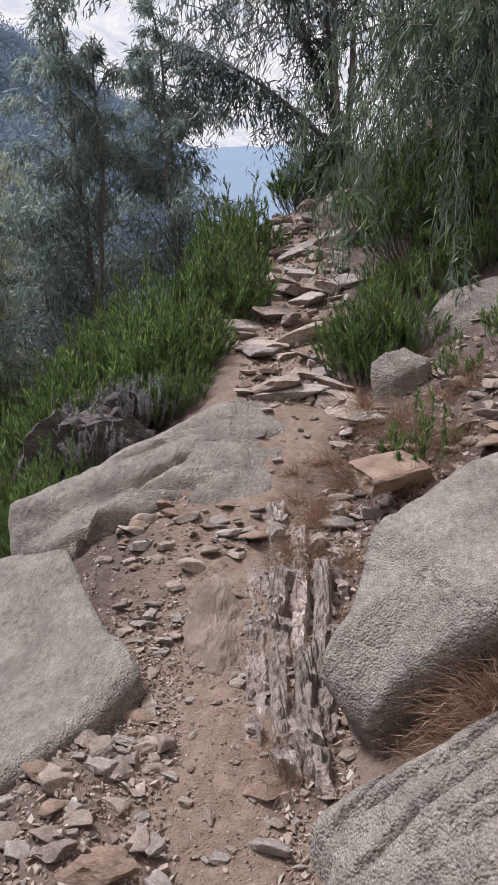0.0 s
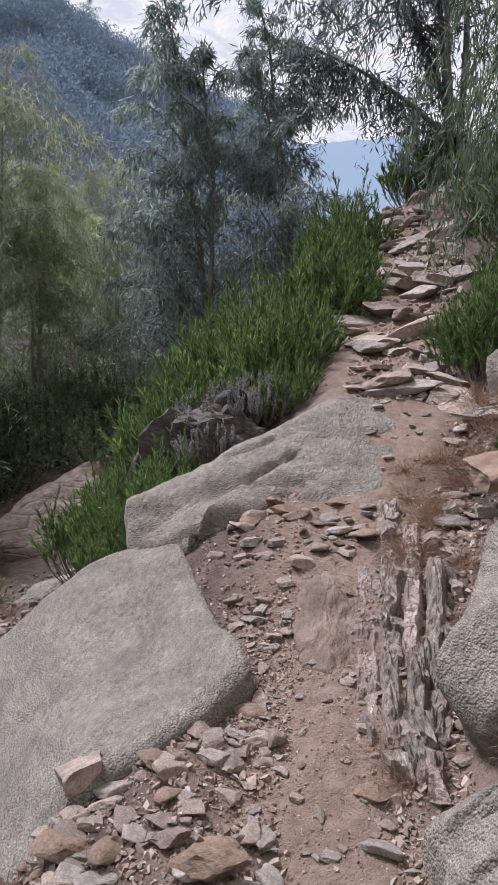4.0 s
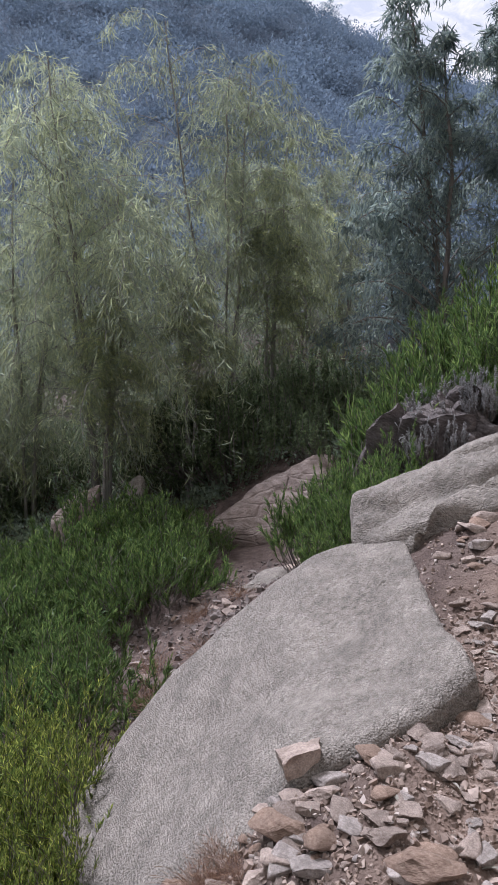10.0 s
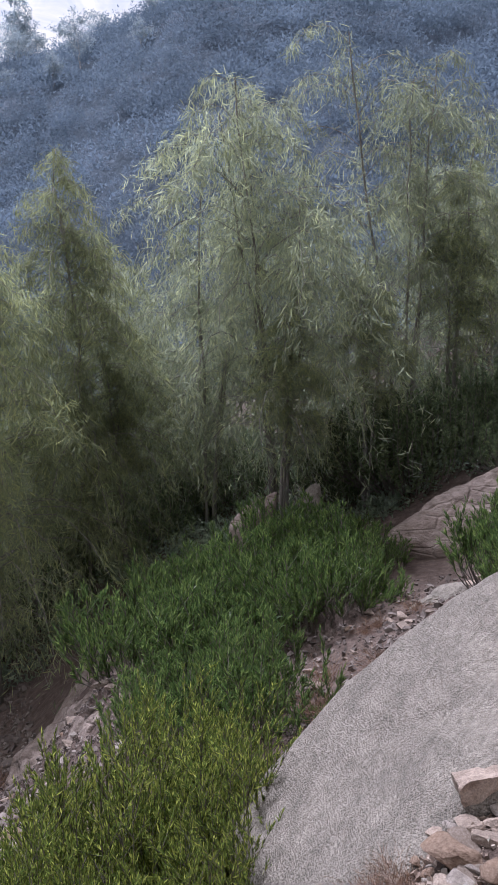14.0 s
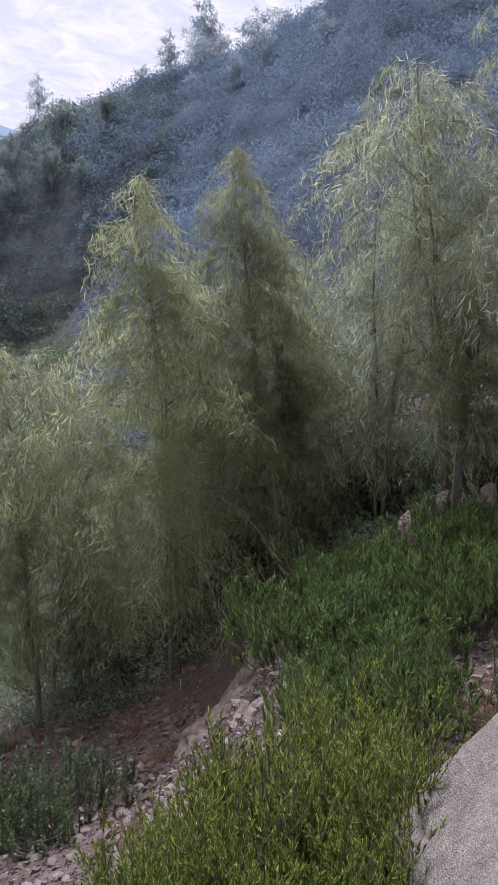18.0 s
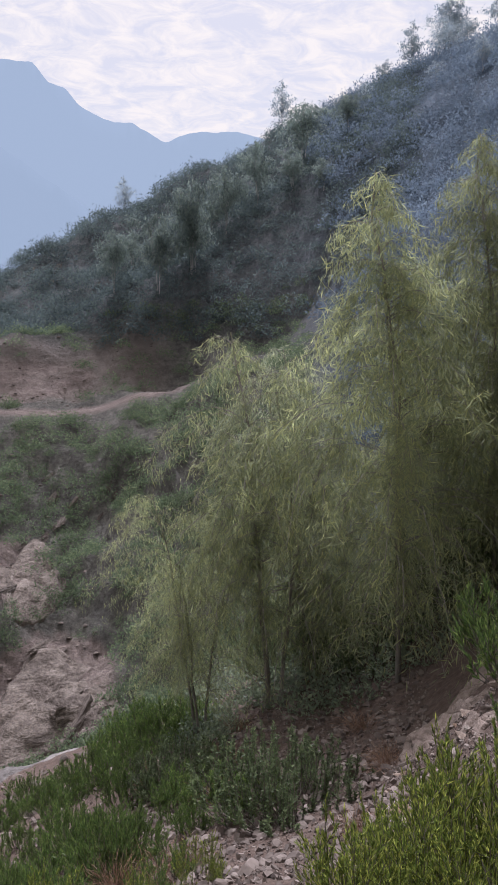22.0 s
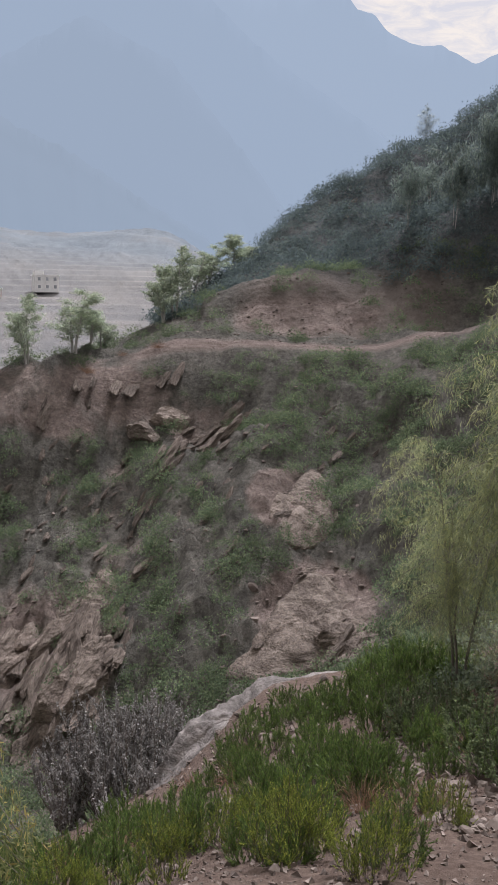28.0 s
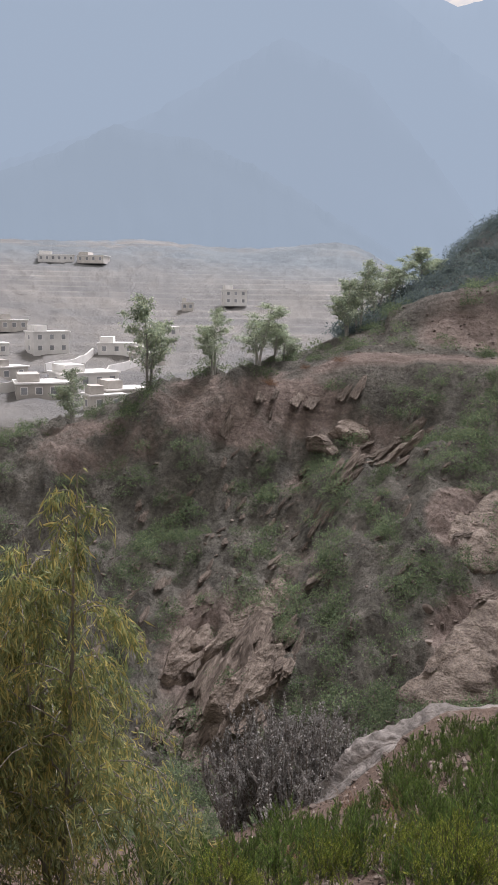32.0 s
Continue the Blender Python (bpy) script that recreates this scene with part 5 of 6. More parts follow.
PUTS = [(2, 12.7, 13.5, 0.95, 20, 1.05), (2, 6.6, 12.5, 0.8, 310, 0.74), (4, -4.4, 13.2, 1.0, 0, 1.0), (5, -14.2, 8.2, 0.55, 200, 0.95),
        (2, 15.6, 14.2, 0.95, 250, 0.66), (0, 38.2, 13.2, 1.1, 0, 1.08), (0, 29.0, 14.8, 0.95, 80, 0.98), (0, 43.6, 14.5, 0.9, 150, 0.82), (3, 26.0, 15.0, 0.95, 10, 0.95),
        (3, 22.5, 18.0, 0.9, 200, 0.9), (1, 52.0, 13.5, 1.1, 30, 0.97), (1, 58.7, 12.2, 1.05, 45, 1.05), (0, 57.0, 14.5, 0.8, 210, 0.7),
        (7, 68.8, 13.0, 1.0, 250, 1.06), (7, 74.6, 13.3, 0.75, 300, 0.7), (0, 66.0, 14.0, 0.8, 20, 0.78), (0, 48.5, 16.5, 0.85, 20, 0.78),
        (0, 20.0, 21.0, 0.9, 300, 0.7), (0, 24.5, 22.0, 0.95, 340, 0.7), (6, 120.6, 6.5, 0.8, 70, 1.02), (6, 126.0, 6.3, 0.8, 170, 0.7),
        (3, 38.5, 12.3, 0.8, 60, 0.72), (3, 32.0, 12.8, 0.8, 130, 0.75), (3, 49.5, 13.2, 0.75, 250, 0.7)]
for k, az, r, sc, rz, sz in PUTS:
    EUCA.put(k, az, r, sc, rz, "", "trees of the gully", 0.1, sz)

BUSH = Once([
    make_bush(1, BUSH_LEAF, radius=0.5, height=0.8, stems=46, per=44, side=4, leaf=(0.074, 0.0095), spread=0.42, up=1.0, label="bright green narrow-leaved bush on the slope"),
    make_bush(2, BUSH_LEAF, radius=0.7, height=0.65, stems=58, per=38, side=4, leaf=(0.07, 0.0095), spread=0.45, up=1.0, label="spreading green narrow-leaved bush"),
    make_bush(3, OLIVE_LEAF, radius=0.7, height=0.55, stems=110, per=70, leaf=(0.042, 0.011), spread=1.0, label="dull green low shrub in the gully"),
    make_bush(4, GREY_LEAF, radius=0.62, height=0.6, stems=70, per=60, side=5, leaf=(0.024, 0.011), spread=1.6, up=0.4, label="grey twiggy leafless shrub"),
    make_bush(5, BUSH_YELLOW, radius=0.62, height=1.1, stems=34, per=62, side=6, leaf=(0.062, 0.0085), spread=0.36, up=1.0, label="yellow-green bush with upright leafy shoots"),
    make_bush(6, BUSH_LEAF, radius=0.4, height=0.6, stems=22, per=50, leaf=(0.085, 0.015), spread=0.5, label="small open green shrub among stones"),
])
rng = np.random.RandomState(77)
GROUPS = [  # kind, bearing range, distance range, count, size, group
    (0, 3.4, 17, 6.6, 8.8, 24, 1.02, "green bushes left of the trail"), (0, -9.0, -5.0, 5.8, 6.5, 6, 0.62, "green bushes right of the trail"),
    (1, -20, -9, 7.0, 9.5, 16, 1.1, "green bushes right of the trail"), (0, -4.5, -1.5, 13.0, 14.5, 5, 1.0, "green bushes on the crest"), (0, 2.4, 5.5, 9.5, 12, 4, 0.9, "green bushes left of the trail"),
    (0, 17.5, 22.5, 5.4, 7.5, 6, 0.75, "green bushes left of the trail"), (4, 40, 60, 3.4, 4.4, 19, 1.0, "yellow-green bushes below the slab"), (4, 42, 60, 2.9, 3.3, 6, 0.7, "yellow-green bushes below the slab"),
    (4, 40, 48, 4.5, 5.8, 7, 0.9, "yellow-green bushes below the slab"), (1, 39, 48, 6.3, 8.2, 9, 1.0, "dark green bushes in the gully"), (1, 33, 50, 8.2, 10.8, 22, 1.25, "dark green bushes in the gully"), (1, 30, 36, 9.6, 10.6, 4, 0.8, "dark green bushes in the gully"),
    (2, 20, 34, 12, 18, 18, 1.6, "shrubs under the trees"), (2, 40, 69, 14, 20, 34, 1.6, "shrubs under the trees"),
    (1, 75, 83, 12.5, 15, 9, 1.1, "green bushes on the lower slope"), (0, 80, 113, 8.8, 11.5, 20, 0.65, "green bushes on the lower slope"), (1, 70, 78, 8.5, 10, 3, 0.8, "shrubs on the rubble slope"),
    (0, 80, 114, 6.5, 9.5, 14, 0.58, "green bushes on the lower slope"), (4, 84, 98, 5.6, 7.0, 4, 0.55, "yellow-green bushes below the slab"), (1, 83, 93, 11.5, 14.5, 8, 0.75, "green bushes on the lower slope"), (0, 74, 92, 6.0, 9.0, 9, 0.65, "green bushes on the lower slope"), (4, 74, 90, 5.0, 6.4, 4, 0.6, "yellow-green bushes below the slab"), (0, 74, 112, 4.6, 6.4, 5, 0.5, "green bushes on the lower slope"), (4, 80, 112, 4.2, 5.4, 5, 0.5, "yellow-green bushes below the slab"), (0, 6.5, 10.5, 6.1, 6.7, 5, 0.55, "green bushes left of the trail"), (1, -14.5, -8.5, 6.9, 7.6, 7, 0.65, "green bushes right of the trail"), (0, 15.5, 18.5, 5.4, 6.0, 5, 0.6, "green bushes left of the trail"), (2, 66, 79, 8.0, 12.0, 4, 0.8, "shrubs on the rubble slope"),
]
for kind, a0, a1, r0, r1, n, size, group in GROUPS:
    for q in range(n):
        az, r = a0 + (a1 - a0) * (q + rng.rand()) / n, rng.uniform(r0, r1)
        BUSH.put(kind, az, r, size * (rng.uniform(0.6, 1.25) if kind != 4 else rng.uniform(0.65, 1.25)), rng.uniform(0, 360), "", group, 0.06)
BUSH.put(3, 101.0, 17.2, 2.0, 40, "large round grey twiggy shrub in the gully", "", 0.1, 2.4)
for az, r, sc, sz in ((99.6, 17.1, 1.4, 1.6), (102.4, 17.2, 1.5, 1.8), (101.0, 16.8, 1.5, 1.5)):
    BUSH.put(3, az, r, sc, az * 61 % 360, "grey twiggy shrub in the gully", "grey shrubs", 0.1, sz)
BUSH.put(3, 11.7, 6.4, 0.36, 10, "", "grey shrubs", -0.1, 0.3)
BUSH.put(3, 13.4, 6.1, 0.26, 110, "", "grey shrubs", -0.14, 0.26)
BUSH.put(3, 9.6, 6.15, 0.24, 210, "", "grey shrubs", -0.14, 0.22)
BUSH.put(5, -10.4, 4.55, 0.62, 30, "", "small shrubs on the bank", 0.02)
BUSH.put(5, -13.3, 5.4, 0.75, 130, "", "small shrubs on the bank", 0.02)
BUSH.put(5, -16.3, 5.6, 0.85, 230, "", "small shrubs on the bank", 0.02)


# ---- loose stones, one by one ----
for az, el, size, k in ((13.9, -35.2, 0.14, 11), (16.4, -29.2, 0.085, 0), (15.3, -26.7, 0.09, 11), (10.3, -25.6, 0.085, 4), (12.1, -28.9, 0.075, 3), (9.8, -27.6, 0.075, 0),
                        (22.6, -32.4, 0.06, 1), (16.6, -30.8, 0.06, 4), (15.3, -31.4, 0.055, 3), (24.9, -33.6, 0.11, 11), (24.5, -35.4, 0.08, 2), (22.2, -35.8, 0.085, 9), (19.5, -33.0, 0.06, 6),
                        (17.2, -32.6, 0.06, 3), (13.2, -27.7, 0.07, 5), (11.8, -29.4, 0.06, 7), (20.8, -30.3, 0.07, 6), (23.8, -31.5, 0.055, 5), (9.8, -19.6, 0.065, 9), (8.5, -20.6, 0.055, 6),
                        (6.2, -15.4, 0.10, 0), (2.6, -23.7, 0.04, 3), (0.5, -30.9, 0.07, 11), (-4.4, -12.2, 0.13, 2), (-6.3, -4.3, 0.15, 9), (-7.9, -4.0, 0.13, 2), (-0.3, -33.9, 0.08, 2),
                        (10.1, -12.0, 0.09, 8), (6.7, -11.8, 0.1, 0), (2.0, -12.6, 0.07, 3), (2.8, -14.6, 0.06, 5), (-6.0, -25.6, 0.06, 4)):
    stone(az, el, size, kind=k, tilt=14)
# the block resting on the slab's lower edge
v, f = cut_rock(411, 4, (0.12, 0.10, 0.09), 18, 0.12, 1.0)
block = new("stone_block", to_mesh("stone_block", v, f, STONE, smooth=False))
block.matrix_world = Matrix.Translation(ray_point(23.3, -28.7, 2.5)) @ pose(0, 0, -0.03, 6, -8, 35)
tagged(block, "angular buff stone block resting on the slab's edge", "stone")
for az, el, size in ((21.6, -29.4, 0.075), (20.6, -28.9, 0.06), (21.2, -31.4, 0.07)):
    stone(az, el, size, label="dark flat stone leaning against the slab", tilt=40)


FAR_STONES = [cut_rock(500 + k, 2, (1.0, 0.8, 0.5), 11, 0.12, 0.0, (0.55, 0.85)) for k in range(10)]


def strew(name, seed, mat, label, *spots):
    """Stones farther off, joined into one rubble."""
    rng = np.random.RandomState(seed)
    parts = []
    for n, a0, a1, r0, r1, s0, s1 in spots:
        for _ in range(n):
            az, r = rng.uniform(a0, a1), math.exp(rng.uniform(math.log(r0), math.log(r1)))
            s = s0 * (s1 / s0) ** (rng.rand() ** 1.8)
            p = on_ground(az, r)
            v, f = FAR_STONES[rng.randint(10)]
            m = np.array(Euler(rng.uniform(-0.35, 0.35, 3) + (0, 0, rng.uniform(0, 6))).to_matrix())
            parts.append(((np.array(v) * s) @ m.T + (p.x, p.y, p.z + s * 0.15), f))
    tagged(new(name, to_mesh(name, *join(parts), mat, smooth=False)), label, "rubble", kind="stuff")


def scatter(seed, n, a0, a1, r0, r1, s0, s1, label, group, keep=None, name="loose_stone"):
    """Single stones strewn over a stretch of ground."""
    rng = np.random.RandomState(seed)
    for _ in range(n):
        az, r = rng.uniform(a0, a1), math.exp(rng.uniform(math.log(r0), math.log(r1)))
        if keep and not keep(az, r):
            continue
        s = s0 * (s1 / s0) ** (rng.rand() ** 1.8)
        p = on_ground(az, r)
        ob = new(name, STONES[rng.randint(14)])
        ob.matrix_world = pose(p.x, p.y, p.z + s * 0.18, rng.uniform(-18, 18), rng.uniform(-18, 18), rng.uniform(0, 360)) @ Matrix.Diagonal((s, s, s * rng.uniform(0.7, 1.2), 1))
        tagged(ob, label, "stone", group)


HEAP = lambda az, r: r < 2.62 + 0.02 * (18 - az)
scatter(8, 26, 7.5, 12, 2.7, 3.7, 0.025, 0.07, "loose stone along the slab's edge", "rubble by the slab")
scatter(1, 330, 8, 36, 2.05, 2.95, 0.016, 0.085, "angular stone in the rubble at the slab's foot", "rubble by the slab", HEAP, "rubble_stone")
scatter(2, 30, 1, 13, 2.9, 4.5, 0.02, 0.06, "small stone on the worn trail", "stones on the trail")
scatter(3, 26, -4, 8, 1.95, 2.9, 0.015, 0.05, "small stone on the worn trail", "stones on the trail")
scatter(4, 180, -16, -4.5, 3.6, 6.8, 0.035, 0.13, "flat angular stone on the scree bank", "scree of the bank", None, "scree_stone")
scatter(10, 46, 1.5, 13, 3.9, 4.5, 0.03, 0.1, "flat stone lying below the ledge", "stones on the trail")
scatter(9, 44, -3.5, 3, 4.1, 5.8, 0.02, 0.07, "small stone on the worn trail", "stones on the trail")
scatter(5, 36, -6.5, 1.5, 2.2, 4.4, 0.02, 0.06, "stone wedged beside the outcrop", "stones by the outcrop")
scatter(6, 34, 22, 37, 5.8, 9.0, 0.05, 0.15, "pale stone in the gravel wash", "stones of the wash", None, "wash_stone")
scatter(7, 70, 50.0, 60.5, 6.0, 8.6, 0.035, 0.14, "pale stone on the rocky bank edge", "stones of the bank", None, "bank_stone")
strew("slope_rubble", 8, GRAVEL_STONE, "broken pale stones strewn over the gully slopes", (800, 58, 80, 6.0, 13.5, 0.02, 0.11), (200, 80, 113, 6.0, 15.0, 0.025, 0.15), (70, 22, 37, 5.8, 9.0, 0.03, 0.08), (60, 51, 60, 6.2, 8.4, 0.03, 0.08), (150, 81, 97, 12, 16.5, 0.04, 0.2))
strew("bank_rubble", 9, GRAVEL_STONE, "fallen rocks scattered down the far bank", (90, 82, 124, 24, 50, 0.08, 0.3), (60, 83, 91, 26, 36, 0.08, 0.4), (420, 74, 97, 56, 64, 0.05, 0.2), (500, 82, 124, 24, 50, 0.05, 0.2))

# gravel, too small to pick apart
def gravel(name, seed, n, spots, label, mat):
    rng = np.random.RandomState(seed)
    cube = np.array([[x, y, z] for x in (-1, 1) for y in (-1, 1) for z in (-1, 1)], float)
    quads = [[0, 1, 3, 2], [4, 6, 7, 5], [0, 4, 5, 1], [2, 3, 7, 6], [0, 2, 6, 4], [1, 5, 7, 3]]
    verts, faces = [], []
    for _ in range(n):
        a0, a1, r0, r1, s0, s1 = spots[rng.randint(len(spots))]
        az, r = rng.uniform(a0, a1), math.exp(rng.uniform(math.log(r0), math.log(r1)))
        p = on_ground(az, r)
        s = s0 * (s1 / s0) ** (rng.rand() ** 2)
        v = (cube * rng.uniform(0.2, 1.0, (8, 3))) * s * rng.uniform(0.4, 1.0, 3)
        m = np.array(Euler(rng.uniform(0, 6, 3)).to_matrix())
        o = len(verts)
        verts += [tuple(q) for q in v @ m.T + (p.x, p.y, p.z + s * 0.15)]
        faces += [[i + o for i in q] for q in quads]
    ob = new(name, to_mesh(name, verts, faces, mat, smooth=False))
    return tagged(ob, label, "gravel", kind="stuff")


def gravel_mat():
    m, nodes, link, bsdf = shader("gravel")
    geo = nodes.new("ShaderNodeNewGeometry")
    ramp = ramp_node(nodes, [(0.0, (0.15, 0.108, 0.08)), (0.5, (0.25, 0.182, 0.135)), (0.85, (0.33, 0.26, 0.205)), (1.0, (0.40, 0.34, 0.285))])
    link(geo.outputs["Random Per Island"], ramp.inputs[0])
    n = nodes.new("ShaderNodeTexNoise"); n.inputs["Scale"].default_value = 60
    link(geo.outputs["Position"], n.inputs["Vector"])
    h = nodes.new("ShaderNodeHueSaturation")
    mr = nodes.new("ShaderNodeMapRange"); mr.inputs["To Min"].default_value, mr.inputs["To Max"].default_value = 0.6, 1.4
    link(n.outputs["Fac"], mr.inputs[0]); link(mr.outputs[0], h.inputs["Value"]); link(ramp.outputs[0], h.inputs["Color"])
    link(h.outputs[0], bsdf.inputs["Base Color"])
    bsdf.inputs["Roughness"].default_value = 0.95
    return m


GRAVEL = gravel_mat()
gravel("trail_gravel", 21, 14000, [(8, 36, 2.0, 3.0, 0.005, 0.02), (8, 32, 2.0, 2.8, 0.006, 0.024), (7, 13, 2.6, 3.6, 0.005, 0.02), (-4, 14, 1.9, 3.2, 0.003, 0.012), (6, 16, 3.0, 4.7, 0.004, 0.022), (-2, 8, 3.0, 4.5, 0.003, 0.012), (-7, -1, 2.0, 4.6, 0.005, 0.03), (-16, -4, 3.4, 6.2, 0.008, 0.04), (-5, 3, 5.6, 12, 0.01, 0.06)], "fine gravel and crumbs of rock on the trail", GRAVEL)
gravel("slope_gravel", 22, 14000, [(20, 38, 5, 9.5, 0.012, 0.06), (50, 60, 6, 8.6, 0.012, 0.04), (57, 80, 6, 14, 0.015, 0.08), (78, 113, 8, 16, 0.015, 0.08), (57, 80, 8, 14, 0.015, 0.09), (60, 113, 4, 8, 0.01, 0.05)], "broken stone covering the gully slopes", GRAVEL_STONE)


# ---- dry grass, fallen leaves ----
def make_grass(seed, n=260, length=0.3, lean=(0, 0, 0), label="tuft of dry brown grass"):
    rng = np.random.RandomState(seed)
    P, D, L = [], [], []
    for _ in range(n):
        a, q = rng.uniform(0, 2 * math.pi), rng.rand()
        foot = np.array([math.cos(a) * q * 0.12, math.sin(a) * q * 0.12, -0.01])
        d = np.array([math.cos(a) * 0.8 * q, math.sin(a) * 0.8 * q, 0.7]) + rng.normal(size=3) * 0.36 + np.array(lean)
        d /= np.linalg.norm(d)
        ln = length * rng.uniform(0.4, 1.1)
        for k in range(3):
            P.append(foot); D.append(d * 1.0); L.append(ln / 2.6)
            foot = foot + d * ln / 3
            d = d + np.array([0, 0, -0.38])
            d /= np.linalg.norm(d)
    v, f = blades(np.array(P), np.array(D), np.array(L) * 1.15, np.full(len(P), 0.0028), rng, 0.1)
    return tagged(new("grass_tuft", to_mesh("grass_tuft", v, f, STRAW)), label, "grass")


GRASS = Once([make_grass(1, 300, 0.2, (-0.1, -0.15, -0.15)), make_grass(2, 240, 0.16), make_grass(3, 260, 0.22, (0, 0, 0.1))])
rng = np.random.RandomState(31)
for k, a0, a1, r0, r1, n, s in ((0, -22, -9, 2.3, 2.62, 22, 1.0), (1, -6, -0.5, 3.6, 4.9, 20, 1.0), (2, -15, -6, 4.2, 6.2, 18, 0.9), (1, -6, 0.5, 2.5, 3.5, 8, 0.8), (1, 27, 34, 2.15, 2.4, 6, 0.7),
                                (2, 24, 36, 5.5, 8.0, 10, 0.9), (2, 60, 110, 6, 13, 26, 1.2), (2, 98, 106, 52, 56, 4, 3.0)):
    for _ in range(n):
        GRASS.put(k, rng.uniform(a0, a1), rng.uniform(r0, r1), s * rng.uniform(0.6, 1.3), rng.uniform(0, 360), "", "dry grass tufts", 0.0)

v, f = [], []
for k in range(7):
    u = k / 6
    w = 0.011 * math.sin(math.pi * min(1, u * 0.9 + 0.08)) ** 0.7
    for s in (-1, 0, 1):
        v.append((s * w, u * 0.09, 0.012 * math.sin(u * 3) + 0.004 * abs(s)))
for k in range(6):
    f += [[k * 3, k * 3 + 1, k * 3 + 4, k * 3 + 3], [k * 3 + 1, k * 3 + 2, k * 3 + 5, k * 3 + 4]]
LEAF = to_mesh("fallen_leaf", v, f, DEAD_LEAF)
for k in range(34):
    az, r = (rng.uniform(-5, 11), rng.uniform(2.0, 3.6)) if k < 22 else (rng.uniform(8, 30), rng.uniform(2.1, 2.6))
    p = on_ground(az, r)
    ob = new("fallen_leaf", LEAF)
    s = rng.uniform(0.4, 0.8)
    ob.matrix_world = pose(p.x, p.y, p.z + 0.008, rng.uniform(-20, 20), rng.uniform(-25, 25), rng.uniform(0, 360)) @ Matrix.Diagonal((s, s, s, 1))
    tagged(ob, "dry curled pale eucalyptus leaf on the ground", "leaf", "fallen leaves")


# ---- growth on the far bank and the hill ----
def clumps(name, seed, n, pick, size, per, leaf, mat, label):
    """Scrub: many uneven domes of small leaves."""
    rng = np.random.RandomState(seed)
    P, D, L = [], [], []
    made = 0
    while made < n:
        spot = pick(rng)
        if spot is None:
            continue
        made += 1
        az, r = spot
        p = np.array(on_ground(az, r))
        s = size * rng.uniform(0.5, 1.35) * (1 + r / 160)
        q = rng.normal(size=(per, 3))
        q /= np.linalg.norm(q, axis=1)[:, None]
        q[:, 2] = np.abs(q[:, 2])
        bumps = rng.normal(size=(4, 3))
        q *= (0.66 + 0.34 * np.sin(q @ bumps.T * 2.6).mean(1))[:, None] * s * (0.8, 0.8, 0.72) * rng.uniform(0.55, 1.15, (per, 1))
        P.append(p + q)
        D.append(q / s + (0, 0, 0.15) + rng.normal(size=(per, 3)) * 0.7)
        L.append(np.full(per, leaf * s))
    P, D, L = np.vstack(P), np.vstack(D), np.concatenate(L)
    v, f = blades(P, D, L * rng.uniform(0.6, 1.3, len(P)), L * 0.5, rng)
    return tagged(new(name, to_mesh(name, v, f, mat)), label, "scrub", kind="stuff")


def bank_spot(rng):
    az, r = rng.uniform(66, 127), rng.uniform(21, 66)
    z = on_ground(az, r).z
    el = math.degrees(math.atan2(z - EYE.z, r))
    if 53 < r < 57 and az < 103 or 57 <= r < 64 and rng.rand() < 0.55:
        return None
    b = float(bareness(np.array(az), np.array(el)))
    return (az, r) if rng.rand() > 0.25 + b * 2.2 and noise.noise(Vector((az * 0.35, r * 0.16, 4))) > (-0.12 if az > 92 else -0.3) else None


def hill_spot(rng):
    az = rng.uniform(6, 100)
    r = rng.uniform(60, 132) if rng.rand() < 0.75 else rng.uniform(24, 62)
    if r < 66 and az > 64 or noise.noise(Vector((az * 0.4, r * 0.08, 9))) < -0.5:
        return None
    return az, r


def bench_spot(rng):
    az, r = rng.uniform(16, 76), rng.uniform(11.8, 26)
    return az, r


clumps("bank_scrub", 41, 2500, bank_spot, 0.9, 170, 0.1, BANK_LEAF, "dark green scrub on the opposite bank of the gully")
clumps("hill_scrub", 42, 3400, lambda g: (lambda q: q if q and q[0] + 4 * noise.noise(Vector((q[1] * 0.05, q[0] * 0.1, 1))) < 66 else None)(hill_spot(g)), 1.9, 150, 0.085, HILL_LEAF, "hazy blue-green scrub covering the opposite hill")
clumps("slope_scrub", 44, 3000, lambda g: (lambda a: (a, g.uniform(62.5 if a < 82 else 65, 108)))(g.uniform(58, 98)), 1.35, 110, 0.1, SLOPE_LEAF, "green scrub with haze-blue tint on the slope above the road")
clumps("gully_scrub", 43, 1500, bench_spot, 0.55, 90, 0.13, SCRUB_LEAF, "low scrub on the gully floor beneath the trees")

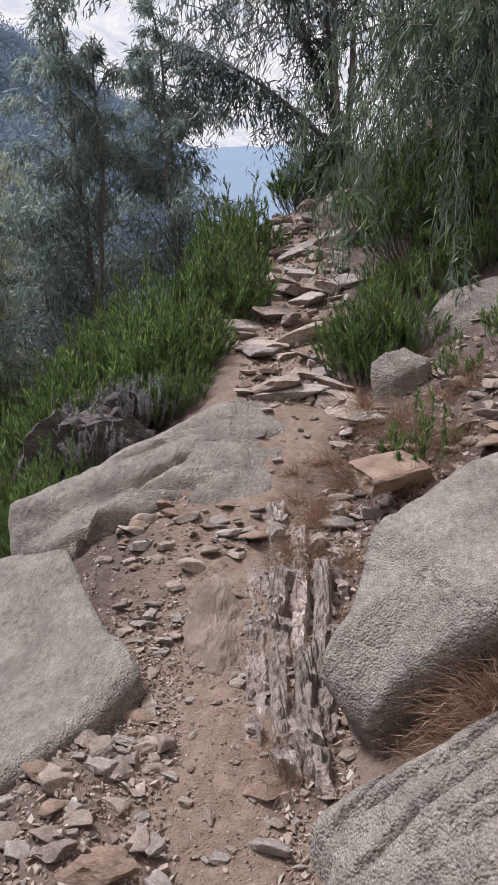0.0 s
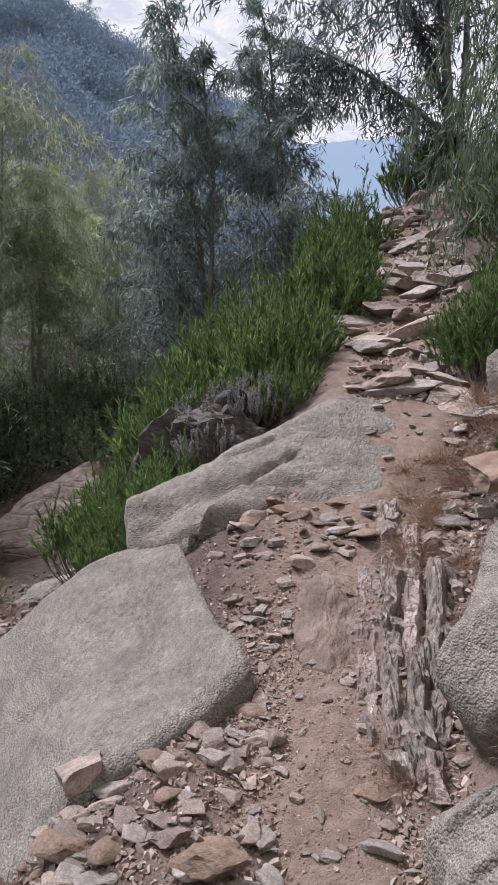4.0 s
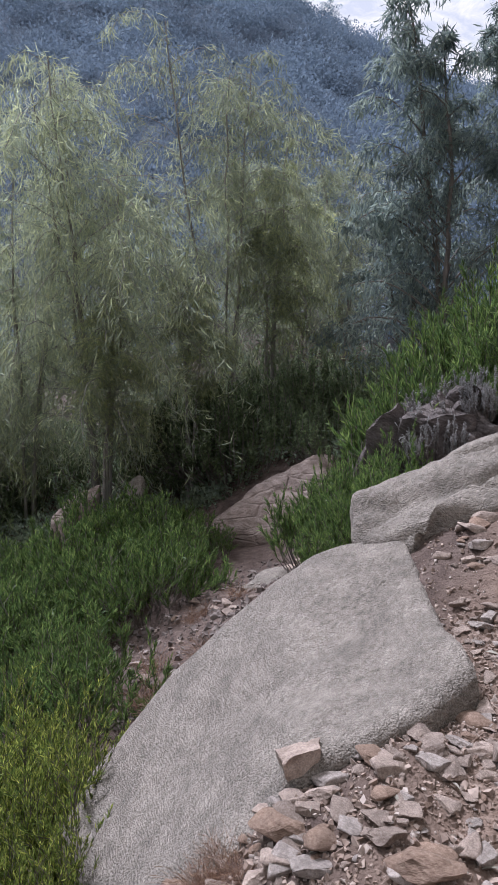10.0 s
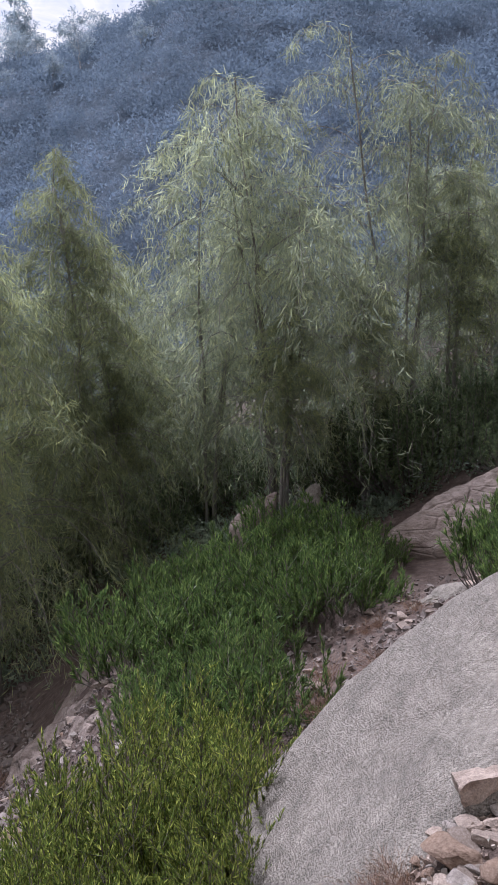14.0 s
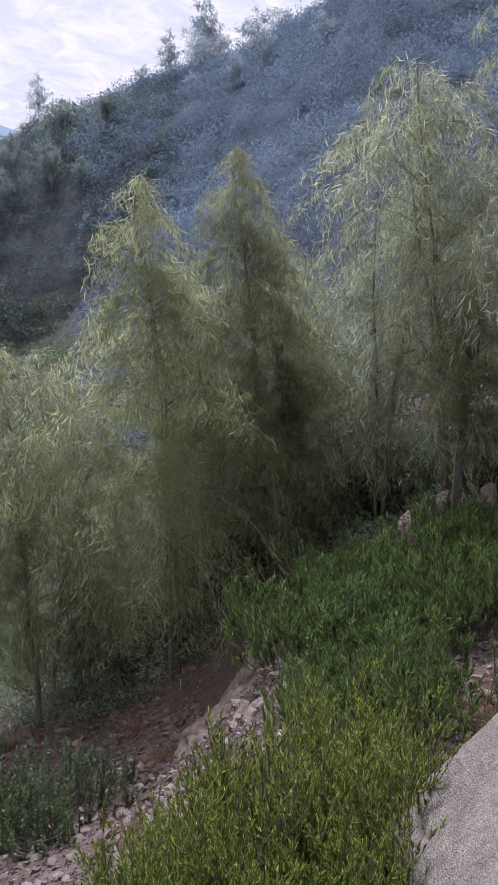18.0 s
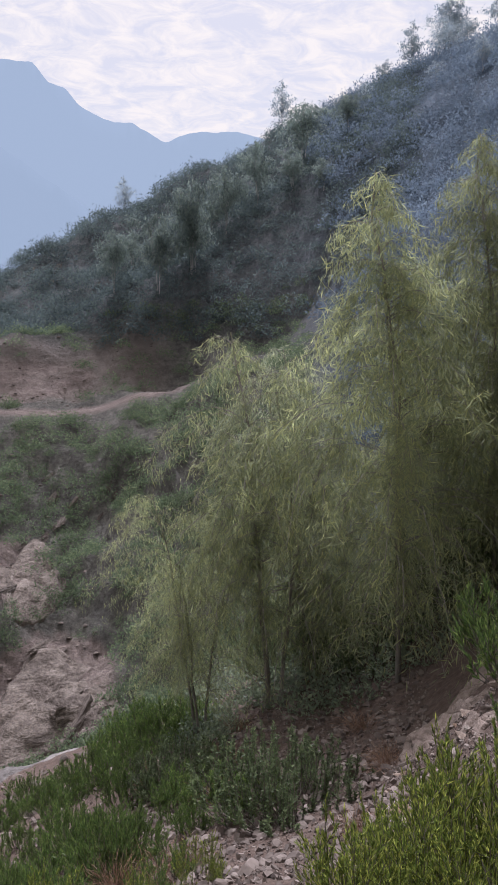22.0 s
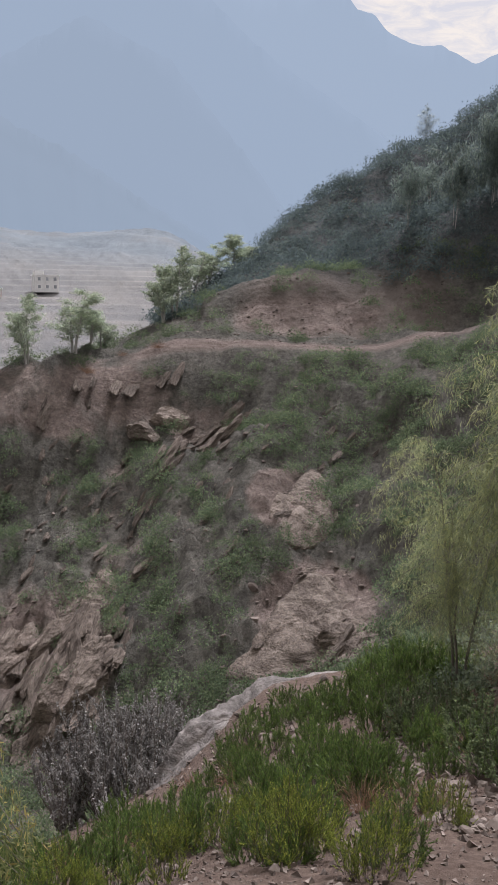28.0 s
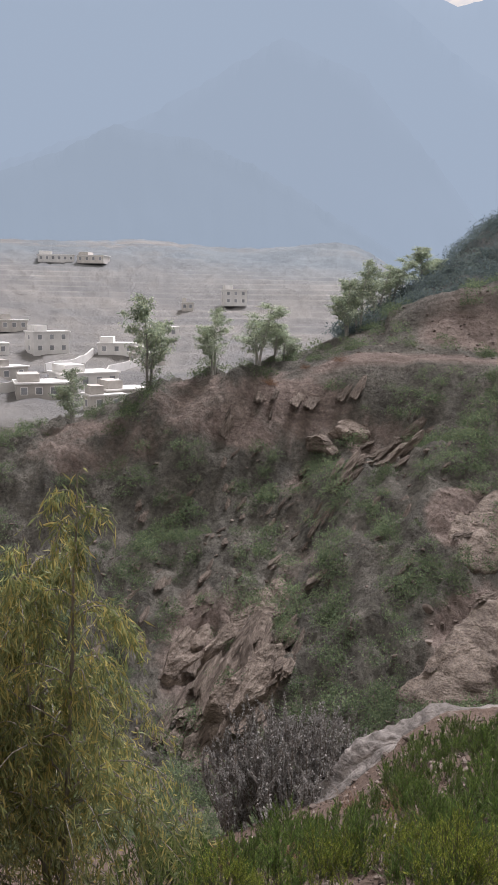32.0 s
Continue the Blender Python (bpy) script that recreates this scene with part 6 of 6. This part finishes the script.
FAR_TREE = Once([
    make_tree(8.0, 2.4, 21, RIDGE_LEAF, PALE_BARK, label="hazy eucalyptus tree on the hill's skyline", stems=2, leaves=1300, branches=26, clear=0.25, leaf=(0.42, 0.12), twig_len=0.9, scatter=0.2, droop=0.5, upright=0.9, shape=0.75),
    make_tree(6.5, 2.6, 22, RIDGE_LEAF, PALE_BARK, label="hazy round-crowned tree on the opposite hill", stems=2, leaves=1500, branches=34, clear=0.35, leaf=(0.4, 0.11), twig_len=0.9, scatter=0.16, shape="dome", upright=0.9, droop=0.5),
    make_tree(4.2, 0.85, 23, POPLAR_LEAF, PALE_BARK, label="slim upright young tree at the road's bend", stems=2, leaves=3600, branches=40, clear=0.22, leaf=(0.17, 0.05), twig_len=0.35, droop=0.35, upright=1.0, scatter=0.1, shape="dome"),
    make_tree(6.0, 2.6, 24, HAZE_LEAF, PALE_BARK, label="green tree with haze-blue tint on the slope above the road", stems=3, leaves=3400, branches=44, clear=0.34, leaf=(0.36, 0.1), twig_len=0.8, scatter=0.16, shape="dome", upright=0.9, droop=0.5),
])
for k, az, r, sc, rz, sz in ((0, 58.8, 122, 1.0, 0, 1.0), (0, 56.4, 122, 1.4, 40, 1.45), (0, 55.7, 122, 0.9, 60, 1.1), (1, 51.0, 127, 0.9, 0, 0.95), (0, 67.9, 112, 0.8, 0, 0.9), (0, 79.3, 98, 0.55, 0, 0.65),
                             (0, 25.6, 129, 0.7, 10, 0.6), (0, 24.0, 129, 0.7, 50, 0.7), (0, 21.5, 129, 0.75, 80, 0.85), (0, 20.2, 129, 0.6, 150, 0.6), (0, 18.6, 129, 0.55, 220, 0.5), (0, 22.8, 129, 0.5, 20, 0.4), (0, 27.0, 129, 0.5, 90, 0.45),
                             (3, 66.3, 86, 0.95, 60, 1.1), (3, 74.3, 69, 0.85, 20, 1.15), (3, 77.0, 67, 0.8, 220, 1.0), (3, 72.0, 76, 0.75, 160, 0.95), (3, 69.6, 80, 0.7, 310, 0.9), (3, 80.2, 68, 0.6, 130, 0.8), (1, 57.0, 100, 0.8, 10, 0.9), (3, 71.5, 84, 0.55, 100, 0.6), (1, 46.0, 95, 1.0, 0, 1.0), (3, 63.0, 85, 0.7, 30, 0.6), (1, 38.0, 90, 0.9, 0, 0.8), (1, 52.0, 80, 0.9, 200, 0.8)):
    FAR_TREE.put(k, az, r, sc, rz, "", "trees of the opposite hill", 0.2, sz)
for az, r, sc, sz in ((107.4, 55.5, 1.0, 0.98), (104.3, 56, 1.0, 0.8), (112.4, 56, 1.1, 1.25), (117.8, 57, 0.8, 0.75), (96.8, 66, 1.0, 1.1), (97.6, 64, 0.9, 0.8), (95.6, 72, 1.0, 0.8), (94.6, 74, 1.0, 0.75), (92.6, 82, 1.1, 0.95), (91.9, 83, 1.0, 0.75), (103.0, 58, 0.7, 0.45), (102.2, 60, 0.7, 0.5)):
    FAR_TREE.put(2, az, r, sc * 1.3, az * 37 % 360, "", "young trees along the road", 0.1, sz * 1.15)
rng = np.random.RandomState(90)
for _ in range(20):
    az = rng.uniform(34, 82)
    r = rng.uniform(70, 118) if az < 62 else rng.uniform(68, 84)
    s = rng.uniform(0.4, 0.7)
    FAR_TREE.put(3 if az > 62 else 1, az, r, s, rng.uniform(0, 360), "", "trees of the opposite hill", 0.2, s * rng.uniform(0.7, 1.1))


# ---- village across the valley ----
def box(cx, cy, cz, w, d, h):
    v = [(cx + sx * w / 2, cy + sy * d / 2, cz + sz * h) for sx in (-1, 1) for sy in (-1, 1) for sz in (0, 1)]
    return v, [[0, 1, 3, 2], [4, 6, 7, 5], [0, 4, 5, 1], [2, 3, 7, 6], [0, 2, 6, 4], [1, 5, 7, 3]]


FLAT = {}


def flat(key, mat, *dims):
    if (key, dims) not in FLAT:
        FLAT[(key, dims)] = to_mesh(key, *box(*dims), mat, smooth=False)
    return FLAT[(key, dims)]


def house(az, el, w, storeys, turn, mat, label):
    r = meet(az, el, 110, 560)
    p = on_ground(az, r)
    root = new("house")
    root.matrix_world = pose(p.x, p.y, p.z - 0.6, 0, 0, az + turn)
    d, h = w * 0.7, 3.2 * storeys + 0.6
    child("wall", flat("wall", mat, 0, 0, 0, w, d, h), root)
    roof = child("roof", flat("roof", WHITE_WALL, 0, 0, h, w + 0.8, d + 0.8, 0.3), root)
    child("parapet", flat("parapet", mat, -w * 0.28, 0, h + 0.3, w * 0.36, d * 0.8, 1.7), roof)
    n = max(2, int(w / 3))
    for s in range(storeys):
        for k in range(n):
            x = (k + 0.5) / n * w - w / 2
            win = child("window", flat("window", WHITE_WALL, x, -d / 2 - 0.04, 1.5 + 3.2 * s, 1.5, 0.12, 1.7), root)
            child("pane", flat("pane", HAZED_PANE, x, -d / 2 - 0.1, 1.65 + 3.2 * s, 1.2, 0.08, 1.4), win)
        win = child("window", flat("window", WHITE_WALL, -w / 2 - 0.04, 0, 1.5 + 3.2 * s, 0.12, 1.4, 1.6), root)
        child("pane", flat("pane", HAZED_PANE, -w / 2 - 0.1, 0, 1.65 + 3.2 * s, 0.08, 1.1, 1.3), win)
    tagged(root, label, "house", "village houses")


for az, el, w, st, turn, white in ((119.5, -3.4, 11, 2, 20, 1), (117.0, -5.9, 13, 1, 24, 1), (111.4, -2.3, 11, 1, 10, 1), (114.5, -3.5, 11, 1, -6, 1), (121.9, -1.8, 9, 1, 15, 0), (122.3, -5.3, 8, 1, 30, 0), (114.3, -7.2, 9, 1, 25, 1),
                                   (119.8, -6.7, 12, 1, 5, 0), (115.6, -7.6, 7, 1, 20, 0), (118.7, 3.0, 18, 1, 0, 1), (116.1, 2.9, 14, 1, -20, 0), (106.0, 0.1, 10, 2, 12, 1), (112.4, -4.2, 9, 1, 20, 1), (109.4, -0.5, 5, 1, 0, 0), (123.5, -3.5, 10, 1, 10, 1)):
    house(az, el, w, st, turn, WHITE_WALL if white else MUD_WALL, "flat-roofed whitewashed village house" if white else "flat-roofed mud-brick village house")


def compound_wall(a, b):
    p, q = (on_ground(x, meet(x, e, 110, 560)) for x, e in (a, b))
    n = 10
    v, f = [], []
    for k in range(n + 1):
        c = p.lerp(q, k / n)
        c.z = ground_z(c.x, c.y)
        s = Vector((-(q - p).y, (q - p).x, 0)).normalized() * 0.2
        v += [tuple(c - s - Vector((0, 0, 0.6))), tuple(c + s - Vector((0, 0, 0.6))), tuple(c + s + Vector((0, 0, 2.2))), tuple(c - s + Vector((0, 0, 2.2)))]
    for k in range(n):
        f += [[k * 4 + i, k * 4 + (i + 1) % 4, k * 4 + 4 + (i + 1) % 4, k * 4 + 4 + i] for i in range(4)]
    f += [[0, 1, 2, 3], [n * 4, n * 4 + 3, n * 4 + 2, n * 4 + 1]]
    tagged(new("compound_wall", to_mesh("compound_wall", v, f, WHITE_WALL, smooth=False)), "long pale wall round a village yard", "wall", "village walls")


for a, b in (((119.7, -4.8), (116.3, -3.6)), ((115.5, -5.6), (112.5, -4.2)), ((122.9, -6.3), (120.2, -6.0)), ((117.5, -6.8), (114.5, -6.0))):
    compound_wall(a, b)
